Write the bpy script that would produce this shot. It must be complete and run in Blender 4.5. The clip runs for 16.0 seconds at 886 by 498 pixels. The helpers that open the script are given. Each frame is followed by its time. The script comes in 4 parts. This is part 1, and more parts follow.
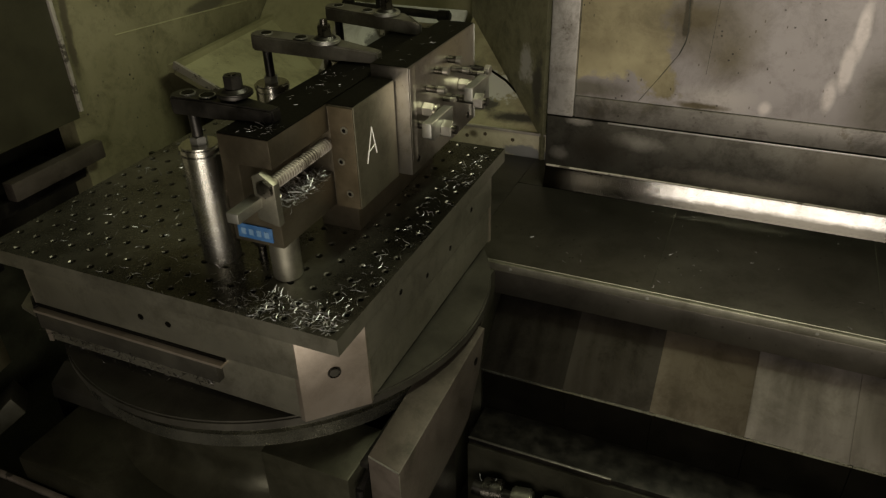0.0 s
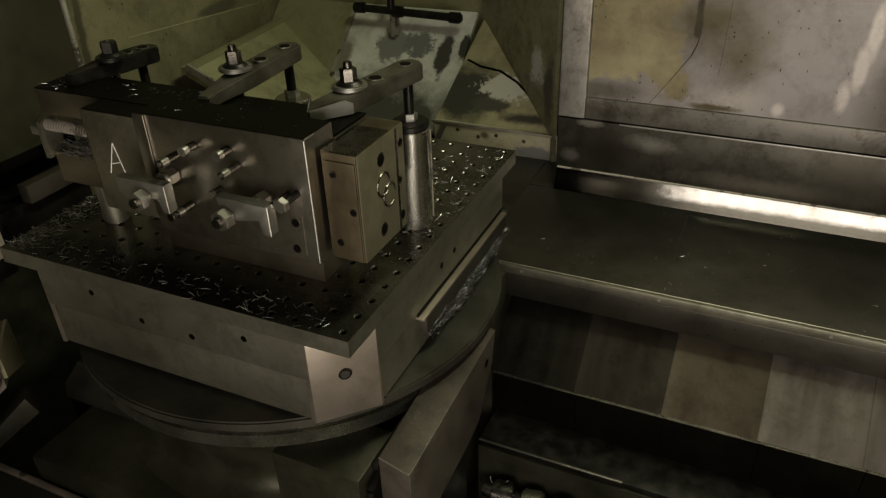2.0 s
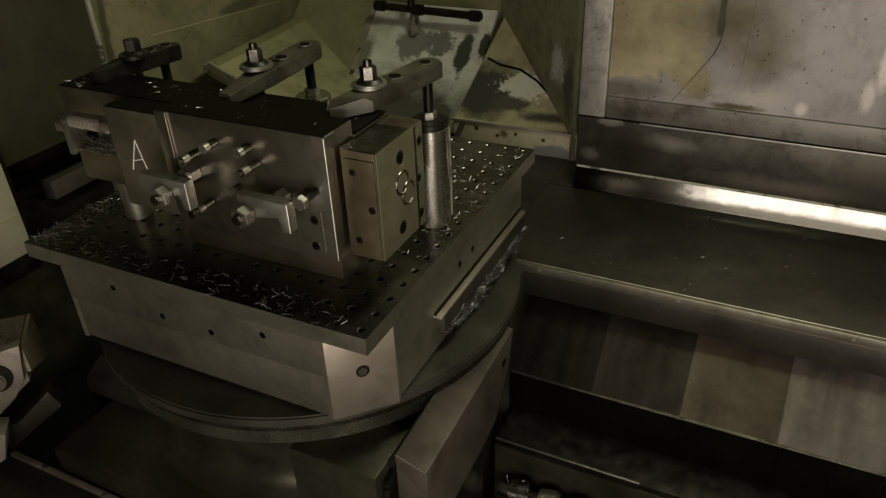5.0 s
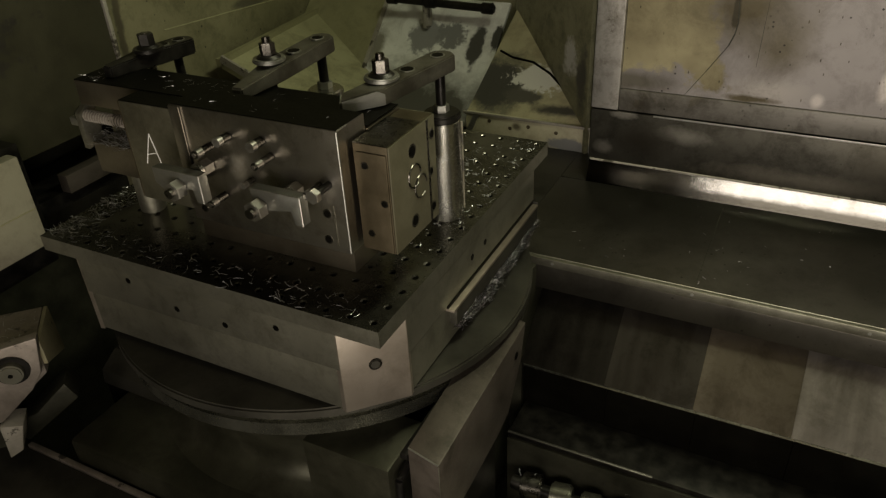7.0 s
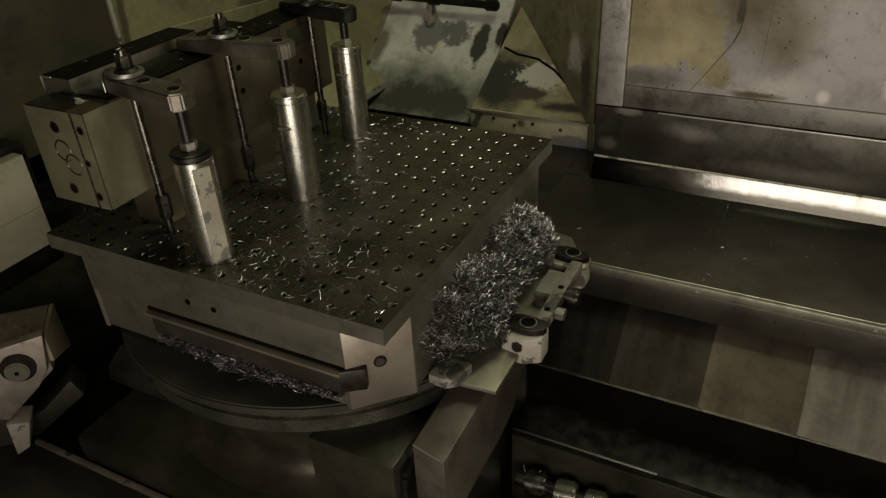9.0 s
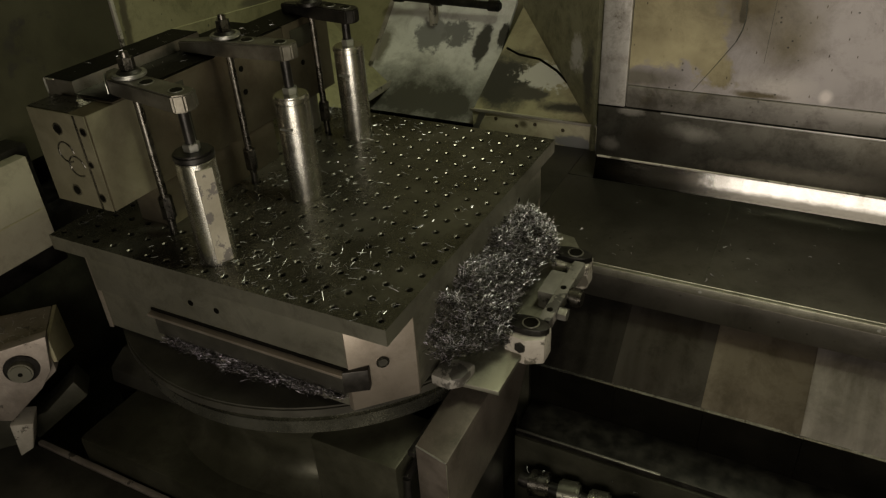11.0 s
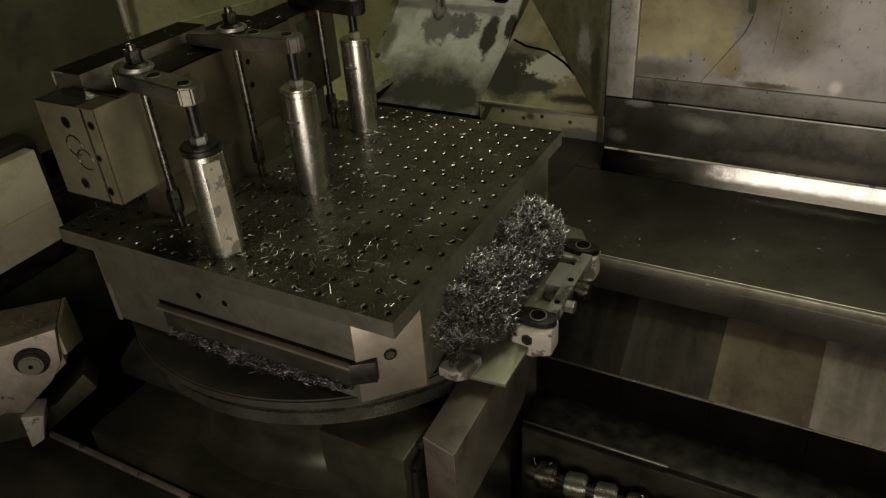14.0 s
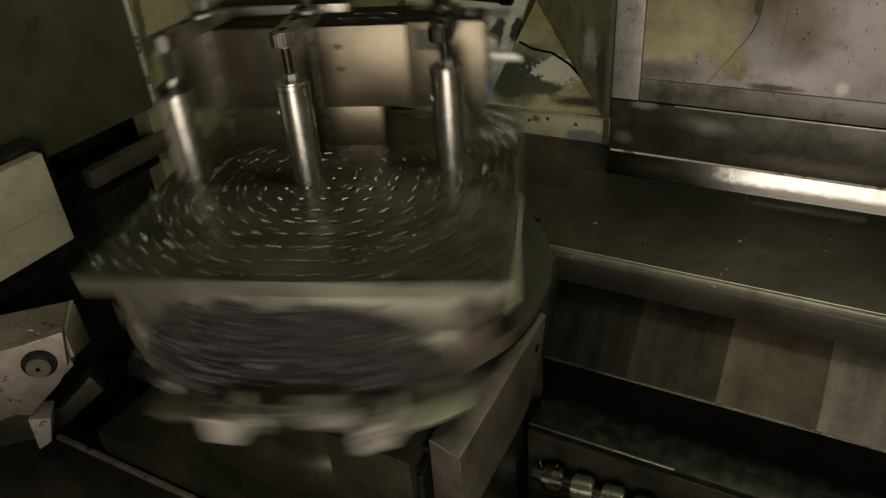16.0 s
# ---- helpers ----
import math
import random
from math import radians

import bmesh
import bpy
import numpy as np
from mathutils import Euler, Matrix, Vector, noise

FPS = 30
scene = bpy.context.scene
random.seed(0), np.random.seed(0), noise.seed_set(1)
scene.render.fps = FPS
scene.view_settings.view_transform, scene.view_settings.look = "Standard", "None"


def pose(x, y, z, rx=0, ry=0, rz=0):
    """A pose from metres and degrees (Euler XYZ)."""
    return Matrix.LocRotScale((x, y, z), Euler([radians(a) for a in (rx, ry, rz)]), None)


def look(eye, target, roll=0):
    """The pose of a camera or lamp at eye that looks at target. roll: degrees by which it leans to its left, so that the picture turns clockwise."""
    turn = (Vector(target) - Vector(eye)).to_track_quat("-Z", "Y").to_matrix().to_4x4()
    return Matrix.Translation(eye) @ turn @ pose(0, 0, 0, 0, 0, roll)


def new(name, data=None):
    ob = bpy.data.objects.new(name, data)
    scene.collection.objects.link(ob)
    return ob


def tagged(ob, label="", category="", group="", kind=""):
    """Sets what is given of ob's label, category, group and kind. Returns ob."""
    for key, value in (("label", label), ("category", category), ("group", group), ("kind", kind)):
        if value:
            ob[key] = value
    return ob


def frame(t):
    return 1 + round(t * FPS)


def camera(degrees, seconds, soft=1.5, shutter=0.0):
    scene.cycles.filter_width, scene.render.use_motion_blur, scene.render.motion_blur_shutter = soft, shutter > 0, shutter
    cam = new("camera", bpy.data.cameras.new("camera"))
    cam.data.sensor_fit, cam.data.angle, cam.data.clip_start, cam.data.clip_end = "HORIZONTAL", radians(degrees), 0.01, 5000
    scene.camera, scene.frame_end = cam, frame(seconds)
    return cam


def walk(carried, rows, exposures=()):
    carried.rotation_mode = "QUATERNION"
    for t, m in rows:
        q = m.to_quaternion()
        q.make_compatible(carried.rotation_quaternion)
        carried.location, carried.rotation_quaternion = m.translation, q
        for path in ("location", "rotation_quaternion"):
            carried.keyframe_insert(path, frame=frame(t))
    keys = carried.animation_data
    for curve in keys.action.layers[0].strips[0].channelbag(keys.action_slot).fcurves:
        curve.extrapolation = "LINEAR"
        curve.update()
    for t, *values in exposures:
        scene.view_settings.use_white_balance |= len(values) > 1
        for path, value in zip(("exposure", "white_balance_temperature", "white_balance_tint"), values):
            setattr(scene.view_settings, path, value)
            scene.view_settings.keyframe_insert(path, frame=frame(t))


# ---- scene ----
cam = camera(61.88, 16.0, soft=1.3, shutter=0.9)
EYE = (0.733, -0.917, 0.572)
PATH = (
    (0.0, 58.538, 1.360, 23.462), (0.5, 58.675, 1.540, 23.777), (1.0, 58.673, 1.604, 23.991),
    (1.5, 58.637, 1.698, 24.212), (2.0, 58.697, 1.731, 24.218), (2.5, 58.746, 1.815, 24.297),
    (3.0, 58.790, 1.966, 24.551), (3.5, 58.810, 2.066, 24.679), (4.0, 58.813, 2.078, 24.974),
    (6.5, 58.205, 2.360, 26.393), (7.0, 58.136, 2.569, 26.491), (7.5, 58.208, 2.686, 26.531),
    (8.0, 58.172, 2.782, 26.575), (8.5, 58.094, 2.869, 26.624), (9.0, 57.937, 2.810, 26.752),
    (11.5, 58.003, 3.100, 26.908), (12.0, 57.896, 3.153, 27.059), (12.5, 57.722, 3.213, 27.089),
    (13.0, 57.581, 3.305, 27.106), (13.5, 57.494, 3.345, 27.257), (14.0, 57.426, 3.384, 27.272),
    (14.5, 57.475, 3.341, 27.273), (15.0, 57.440, 3.388, 27.577), (15.5, 57.423, 3.531, 27.743),
    (16.0, 57.636, 3.681, 27.609))
walk(cam, [(t, pose(*EYE, rx, ry, rz)) for t, rx, ry, rz in PATH], [(0.0, 0.0), (16.0, 0.0)])

# ---- light: an added rear fill, broad light from the opening, a weak workshop behind the camera
world = bpy.data.worlds.new("workshop")
scene.world = world
world.use_nodes = True
world.node_tree.nodes["Background"].inputs[0].default_value = (0.92, 1.0, 0.62, 1)
world.node_tree.nodes["Background"].inputs[1].default_value = 0.040


def area(name, eye, target, sx, sy, watts, colour):
    lamp = bpy.data.lights.new(name, "AREA")
    lamp.shape, lamp.size, lamp.size_y, lamp.energy, lamp.color = "RECTANGLE", sx, sy, watts, colour
    ob = new(name, lamp)
    ob.matrix_world = look(eye, target)
    return ob


# unseen source, added to brighten the rear walls and the hopper
area("rear_fill_light", (0.80, 0.30, 1.30), (-0.10, 0.60, 0.0), 0.8, 0.10, 14.5, (0.95, 0.97, 0.68))
area("opening_light", (0.90, -1.50, 0.04), (0.42, 0.0, 0.0), 1.05, 0.84, 21.5, (1.0, 0.895, 0.77))


# ---- materials
def links(mat):
    mat.use_nodes = True
    nt = mat.node_tree
    return nt, nt.nodes["Principled BSDF"], nt.links.new


def tex(nt, kind, scale, **kw):
    n = nt.nodes.new(kind)
    n.inputs["Scale"].default_value = scale
    for k, v in kw.items():
        n.inputs[k].default_value = v
    return n


def ramp(nt, stops):
    r = nt.nodes.new("ShaderNodeValToRGB")
    els = r.color_ramp.elements
    while len(els) < len(stops):
        els.new(0.5)
    for e, (p, c) in zip(els, stops):
        e.position, e.color = p, (*c, 1) if len(c) == 3 else c
    return r


def math_node(nt, link, op, *values):
    n = nt.nodes.new("ShaderNodeMath")
    n.operation = op
    for i, v in enumerate(values):
        if isinstance(v, (int, float)):
            n.inputs[i].default_value = v
        else:
            link(v, n.inputs[i])
    return n.outputs[0]


def blend(nt, link, fac, one, two, how="MIX"):
    mx = nt.nodes.new("ShaderNodeMix")
    mx.data_type, mx.blend_type = "RGBA", how
    link(fac, mx.inputs[0])
    link(one, mx.inputs[6])
    mx.inputs[7].default_value = (*two, 1)
    return mx.outputs[2]


def stain(nt, link, co, colour, centre, radius, tone, ragged=0.9, soft=0.03, scale=16.0):
    """A patch of another tone with a ragged outline, round a place on the surface."""
    mp = nt.nodes.new("ShaderNodeMapping")
    mp.vector_type = "TEXTURE"
    mp.inputs["Location"].default_value, mp.inputs["Scale"].default_value = centre, radius
    link(co.outputs["Object"], mp.inputs[0])
    size = nt.nodes.new("ShaderNodeVectorMath")
    size.operation = "LENGTH"
    link(mp.outputs[0], size.inputs[0])
    n = tex(nt, "ShaderNodeTexNoise", scale, Detail=8.0, Roughness=0.7)
    link(co.outputs["Object"], n.inputs["Vector"])
    far = math_node(nt, link, "MULTIPLY_ADD", n.outputs["Fac"], ragged * 2, size.outputs["Value"])
    r = ramp(nt, [(max(0.0, (0.86 + ragged - soft * 4) / 4), (1, 1, 1)), ((0.86 + ragged + soft * 4) / 4, (0, 0, 0))])
    link(math_node(nt, link, "MULTIPLY", far, 0.25), r.inputs[0])
    return blend(nt, link, r.outputs[0], colour, tone)


def soil(nt, link, co, colour, grime, specks):
    """Soft smears of oil and dirt, and small dark pits."""
    if grime:
        n = tex(nt, "ShaderNodeTexNoise", 13.0, Detail=10.0, Roughness=0.78, Distortion=0.3)
        link(co.outputs["Object"], n.inputs["Vector"])
        r = ramp(nt, [(0.47, (0, 0, 0)), (0.63, (grime,) * 3)])
        link(n.outputs["Fac"], r.inputs[0])
        colour = blend(nt, link, r.outputs[0], colour, (0.16, 0.13, 0.08), "MULTIPLY")
    if specks:
        v = tex(nt, "ShaderNodeTexVoronoi", specks)
        link(co.outputs["Object"], v.inputs["Vector"])
        r = ramp(nt, [(0.09, (1, 1, 1)), (0.14, (0, 0, 0))])
        link(v.outputs["Distance"], r.inputs[0])
        n = tex(nt, "ShaderNodeTexNoise", 9.0, Detail=3.0)
        link(co.outputs["Object"], n.inputs["Vector"])
        q = ramp(nt, [(0.50, (0, 0, 0)), (0.60, (0.9,) * 3)])
        link(n.outputs["Fac"], q.inputs[0])
        colour = blend(nt, link, math_node(nt, link, "MULTIPLY", r.outputs[0], q.outputs[0]), colour, (0.02, 0.017, 0.012))
    return colour


def material(name, base, second, metal=0.0, rough=0.5, rough2=None, scale=18.0, grain=260.0, bump=0.15, stretch=(1, 1, 1), cut=(0.38, 0.68), third=None, third_at=0.62, third_scale=4.0, vary=0.0, grime=0.25, specks=0.0, blots=()):
    """Two tones blended by a large noise, a fine grain in roughness and relief, and worn or stained patches of a third tone."""
    mat = bpy.data.materials.new(name)
    nt, bsdf, link = links(mat)
    co = nt.nodes.new("ShaderNodeTexCoord")
    mp = nt.nodes.new("ShaderNodeMapping")
    mp.inputs["Scale"].default_value = stretch
    link(co.outputs["Object"], mp.inputs[0])
    n1 = tex(nt, "ShaderNodeTexNoise", scale, Detail=5.0, Roughness=0.62)
    link(mp.outputs[0], n1.inputs["Vector"])
    r1 = ramp(nt, [(cut[0], base), (cut[1], second)])
    link(n1.outputs["Fac"], r1.inputs[0])
    colour = r1.outputs[0]
    n2 = tex(nt, "ShaderNodeTexNoise", grain, Detail=3.0)
    link(mp.outputs[0], n2.inputs["Vector"])
    if third:
        n3 = tex(nt, "ShaderNodeTexNoise", third_scale, Detail=8.0, Roughness=0.68)
        link(co.outputs["Object"], n3.inputs["Vector"])
        r3 = ramp(nt, [(third_at, (0, 0, 0)), (third_at + 0.03, (1, 1, 1))])
        link(n3.outputs["Fac"], r3.inputs[0])
        mx = nt.nodes.new("ShaderNodeMix")
        mx.data_type = "RGBA"
        link(r3.outputs[0], mx.inputs[0])
        link(colour, mx.inputs[6])
        mx.inputs[7].default_value = (*third, 1)
        colour = mx.outputs[2]
    colour = soil(nt, link, co, colour, grime, specks)
    for blot in blots:
        colour = stain(nt, link, co, colour, *blot)
    if vary:
        info = nt.nodes.new("ShaderNodeObjectInfo")
        span = nt.nodes.new("ShaderNodeMapRange")
        span.inputs[3].default_value, span.inputs[4].default_value = 1 - vary, 1 + vary
        link(info.outputs["Random"], span.inputs[0])
        hsv = nt.nodes.new("ShaderNodeHueSaturation")
        link(span.outputs[0], hsv.inputs["Value"])
        link(colour, hsv.inputs["Color"])
        colour = hsv.outputs[0]
    link(colour, bsdf.inputs["Base Color"])
    bsdf.inputs["Metallic"].default_value = metal
    r2 = ramp(nt, [(0.3, (rough,) * 3), (0.7, (rough2 or rough + 0.15,) * 3)])
    mixr = nt.nodes.new("ShaderNodeMath")
    mixr.operation = "MULTIPLY_ADD"
    mixr.inputs[1].default_value, mixr.inputs[2].default_value = 0.35, 0.0
    link(n2.outputs["Fac"], mixr.inputs[0])
    add = nt.nodes.new("ShaderNodeMath")
    add.operation = "MULTIPLY_ADD"
    add.inputs[1].default_value = 0.65
    link(n1.outputs["Fac"], add.inputs[0])
    link(mixr.outputs[0], add.inputs[2])
    link(add.outputs[0], r2.inputs[0])
    link(r2.outputs[0], bsdf.inputs["Roughness"])
    if bump:
        b = nt.nodes.new("ShaderNodeBump")
        b.inputs["Strength"].default_value, b.inputs["Distance"].default_value = bump, 0.0008
        link(n2.outputs["Fac"], b.inputs["Height"])
        link(b.outputs[0], bsdf.inputs["Normal"])
    return mat


PLATE = material("oily_tooling_plate", (0.1044, 0.09945, 0.07845), (0.1868, 0.179, 0.1481), 0.85, 0.21, 0.36, 9, 300, 0.12, grime=0.4, blots=(
    ((0.02, -0.285, 0.186), (0.30, 0.05, 1), (0.028, 0.026, 0.019), 1.0, 0.14, 14.0), ((-0.285, -0.06, 0.186), (0.05, 0.13, 1), (0.035, 0.032, 0.023), 1.0, 0.14, 14.0), ((0.24, -0.06, 0.186), (0.07, 0.10, 1), (0.035, 0.032, 0.024), 1.1, 0.12, 16.0)))
IRON = material("machined_cast_iron", (0.1927, 0.1856, 0.1456), (0.2752, 0.2678, 0.2138), 0.9, 0.4, 0.52, 6, 420, 0.2, cut=(0.3, 0.75), grime=0.38)
STEEL = material("ground_steel", (0.323, 0.32, 0.29), (0.437, 0.44, 0.4), 1.0, 0.42, 0.53, 7, 500, 0.12)
CHROME = material("turned_steel", (0.539, 0.525, 0.475), (0.686, 0.675, 0.6125), 1.0, 0.22, 0.31, 8, 700, 0.05)
TAN = material("oil_stained_iron", (0.072, 0.057, 0.032), (0.125, 0.102, 0.064), 0.75, 0.42, 0.6, 16, 400, 0.2)
CLAMP = material("oiled_clamp_steel", (0.1102, 0.1013, 0.081), (0.2138, 0.2025, 0.1688), 0.9, 0.42, 0.55, 20, 420, 0.3)
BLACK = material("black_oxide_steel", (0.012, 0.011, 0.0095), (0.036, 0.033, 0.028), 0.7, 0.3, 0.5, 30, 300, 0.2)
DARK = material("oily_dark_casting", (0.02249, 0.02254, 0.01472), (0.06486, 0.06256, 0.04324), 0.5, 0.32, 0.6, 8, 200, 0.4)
OLIVE = material("olive_enamel", (0.2112, 0.2, 0.108), (0.2688, 0.255, 0.145), 0.0, 0.42, 0.6, 5, 160, 0.12, third=(0.08, 0.073, 0.055), third_at=0.68)
PEELED = material("peeling_enamel", (0.60, 0.60, 0.56), (0.72, 0.72, 0.68), 0.0, 0.5, 0.7, 9, 160, 0.3, grime=0.3, third=(0.21, 0.21, 0.20), third_at=0.70, third_scale=26.0, blots=(
    ((-0.29, 0.965, -0.03), (0.062, 0.042, 1), (0.21, 0.21, 0.20), 1.1, 0.03, 22.0), ((-0.21, 0.975, -0.03), (0.045, 0.035, 1), (0.17, 0.17, 0.16), 1.5, 0.04, 34.0),
    ((-0.128, 0.955, -0.05), (0.026, 0.055, 1), (0.055, 0.053, 0.045), 0.7, 0.03, 26.0), ((-0.25, 0.815, -0.15), (0.34, 0.072, 1), (0.075, 0.072, 0.058), 0.8, 0.12, 14.0),
    ((-0.075, 0.98, -0.02), (0.018, 0.035, 1), (0.05, 0.048, 0.04), 0.8, 0.03, 30.0), ((-0.445, 0.93, -0.05), (0.03, 0.05, 1), (0.20, 0.19, 0.15), 0.8, 0.08, 20.0)))
OLIVE_PEELED = material("scuffed_olive_enamel", (0.22, 0.20, 0.12), (0.29, 0.265, 0.165), 0.0, 0.45, 0.65, 8, 160, 0.2, third=(0.06, 0.055, 0.045), third_at=0.56, third_scale=9.0)
STAINLESS = material("scuffed_sheet_steel", (0.06168, 0.05763, 0.04695), (0.09795, 0.09099, 0.07681), 0.9, 0.30, 0.50, 4, 350, 0.15, cut=(0.3, 0.75), third=(0.05, 0.045, 0.036), third_at=0.70, third_scale=11.0, grime=0.3, specks=55.0)
SMEARED = material("smeared_frame_steel", (0.1054, 0.0961, 0.08184), (0.1674, 0.1538, 0.1395), 0.4, 0.36, 0.52, 6, 260, 0.15, (0.6, 1, 2.5), grime=0.6, specks=60.0, third=(0.10, 0.088, 0.068), third_at=0.6, third_scale=14.0)
def door_sheet():
    """Grey-lilac worn steel with a patch of yellow enamel that has kept to one side, brown specks and a scratch or two."""
    mat = bpy.data.materials.new("worn_door_sheet")
    nt, bsdf, link = links(mat)
    co = nt.nodes.new("ShaderNodeTexCoord")
    sep = nt.nodes.new("ShaderNodeSeparateXYZ")
    link(co.outputs["Object"], sep.inputs[0])
    warp = tex(nt, "ShaderNodeTexNoise", 7.0, Detail=7.0, Roughness=0.66)
    link(co.outputs["Object"], warp.inputs["Vector"])

    def calc(op, a, b, c=None):
        n = nt.nodes.new("ShaderNodeMath")
        n.operation = op
        for i, v in enumerate((a, b, c)):
            if v is None:
                continue
            if isinstance(v, (int, float)):
                n.inputs[i].default_value = v
            else:
                link(v, n.inputs[i])
        return n.outputs[0]

    sway = calc("MULTIPLY_ADD", warp.outputs["Fac"], 0.20, -0.10)
    right = calc("SUBTRACT", calc("ADD", 0.268, sway), sep.outputs["X"])
    low = calc("SUBTRACT", calc("ADD", sep.outputs["Z"], sway), 0.083)
    keep = calc("MINIMUM", right, low)
    mask = ramp(nt, [(0.5, (0, 0, 0)), (0.512, (1, 1, 1))])
    link(calc("ADD", keep, 0.5), mask.inputs[0])
    tone = tex(nt, "ShaderNodeTexNoise", 4.0, Detail=5.0)
    link(co.outputs["Object"], tone.inputs["Vector"])
    grey = ramp(nt, [(0.35, (0.27, 0.246, 0.24)), (0.65, (0.385, 0.352, 0.35))])
    link(tone.outputs["Fac"], grey.inputs[0])
    yellow = ramp(nt, [(0.42, (0.45, 0.395, 0.245)), (0.60, (0.23, 0.195, 0.115))])
    link(tone.outputs["Fac"], yellow.inputs[0])
    mix = nt.nodes.new("ShaderNodeMix")
    mix.data_type = "RGBA"
    link(mask.outputs[0], mix.inputs[0])
    link(grey.outputs[0], mix.inputs[6])
    link(yellow.outputs[0], mix.inputs[7])
    mp = nt.nodes.new("ShaderNodeMapping")
    mp.inputs["Rotation"].default_value, mp.inputs["Scale"].default_value = (0, 0.5, 0), (2.2, 1, 0.8)
    link(co.outputs["Object"], mp.inputs[0])
    speck = tex(nt, "ShaderNodeTexVoronoi", 34.0)
    link(mp.outputs[0], speck.inputs["Vector"])
    spot = ramp(nt, [(0.07, (1, 1, 1)), (0.10, (0, 0, 0))])
    link(speck.outputs["Distance"], spot.inputs[0])
    thin = tex(nt, "ShaderNodeTexNoise", 5.0)
    link(co.outputs["Object"], thin.inputs["Vector"])
    some = ramp(nt, [(0.44, (0, 0, 0)), (0.5, (1, 1, 1))])
    link(thin.outputs["Fac"], some.inputs[0])
    mix2 = nt.nodes.new("ShaderNodeMix")
    mix2.data_type = "RGBA"
    link(calc("MULTIPLY", spot.outputs[0], some.outputs[0]), mix2.inputs[0])
    link(mix.outputs[2], mix2.inputs[6])
    mix2.inputs[7].default_value = (0.07, 0.055, 0.035, 1)
    colour = mix2.outputs[2]
    brown, dust, pale = (0.12, 0.098, 0.058), (0.17, 0.152, 0.13), (0.66, 0.60, 0.58)
    for blot in (((0.30, 0.0, 0.225), (0.10, 1, 0.055), brown, 0.6, 0.16, 9.0), ((0.37, 0.0, 0.165), (0.05, 1, 0.06), (0.17, 0.145, 0.105), 0.7, 0.14, 12.0),
                 ((0.281, 0.0, 0.23), (0.008, 1, 0.05), (0.06, 0.05, 0.03), 0.8, 0.05, 40.0), ((0.36, 0.0, 0.075), (0.06, 1, 0.025), (0.48, 0.44, 0.42), 0.6, 0.15, 14.0),
                 ((0.09, 0.0, 0.066), (0.09, 1, 0.02), (0.16, 0.145, 0.12), 0.6, 0.1, 16.0), ((0.584, 0.0, 0.225), (0.013, 1, 0.055), pale, 0.5, 0.07, 12.0), ((0.574, 0.0, 0.160), (0.013, 1, 0.050), pale, 0.5, 0.07, 12.0), ((0.556, 0.0, 0.105), (0.012, 1, 0.030), pale, 0.5, 0.08, 14.0),
                 ((0.65, 0.0, 0.10), (0.06, 1, 0.10), dust, 0.5, 0.1, 7.0), ((0.45, 0.0, 0.066), (0.012, 1, 0.014), pale, 0.4, 0.1, 20.0), ((0.33, 0.0, 0.056), (0.05, 1, 0.008), brown, 0.8, 0.08, 25.0)):
        colour = stain(nt, link, co, colour, *blot)
    link(soil(nt, link, co, colour, 0.3, 60.0), bsdf.inputs["Base Color"])
    bsdf.inputs["Metallic"].default_value = 0.25
    rough = ramp(nt, [(0.3, (0.38,) * 3), (0.7, (0.6,) * 3)])
    link(tone.outputs["Fac"], rough.inputs[0])
    link(rough.outputs[0], bsdf.inputs["Roughness"])
    return mat


PANEL = door_sheet()
CORNER = material("bare_corner_steel", (0.2818, 0.2422, 0.1947), (0.357, 0.3135, 0.2612), 0.85, 0.36, 0.5, 9, 420, 0.2)
# both blots darken the left end and lower edge to shape the highlight
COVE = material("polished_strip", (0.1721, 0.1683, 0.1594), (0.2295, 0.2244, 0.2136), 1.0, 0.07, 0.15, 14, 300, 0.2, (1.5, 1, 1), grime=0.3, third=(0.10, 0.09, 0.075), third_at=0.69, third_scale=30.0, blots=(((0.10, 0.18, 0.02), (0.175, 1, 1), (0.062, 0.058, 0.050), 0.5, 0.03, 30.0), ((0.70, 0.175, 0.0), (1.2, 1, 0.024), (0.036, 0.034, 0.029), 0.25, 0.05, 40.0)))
TRAY = material("cast_tray_paint", (0.12, 0.1125, 0.0975), (0.1875, 0.1762, 0.1537), 0.2, 0.5, 0.7, 14, 220, 0.3, third=(0.04, 0.036, 0.03), third_at=0.54, third_scale=16.0)
# olive enamel with the left wall's shade put into its colour
SHADED_OLIVE = material("shaded_olive_enamel", (0.02363, 0.02225, 0.01144), (0.03857, 0.03623, 0.01907), 0.0, 0.45, 0.6, 5, 160, 0.12, third=(0.02, 0.018, 0.013), third_at=0.64)
CASTING = material("brown_oiled_casting", (0.1155, 0.09785, 0.06817), (0.171, 0.1503, 0.1092), 0.85, 0.27, 0.4, 9, 380, 0.25)
ENDFACE = material("cream_oiled_face", (0.09293, 0.08448, 0.05104), (0.1309, 0.1206, 0.07744), 0.3, 0.45, 0.6, 14, 300, 0.2, third=(0.13, 0.105, 0.065), third_at=0.64, third_scale=18.0)
CREAM = material("cream_panel_paint", (0.2179, 0.2005, 0.1427), (0.2766, 0.2592, 0.1902), 0.1, 0.45, 0.6, 6, 200, 0.15)
STOPGREY = material("worn_stop_steel", (0.1993, 0.1708, 0.1424), (0.3322, 0.2926, 0.253), 0.6, 0.42, 0.58, 12, 260, 0.3, third=(0.07, 0.062, 0.05), third_at=0.6, third_scale=20.0)
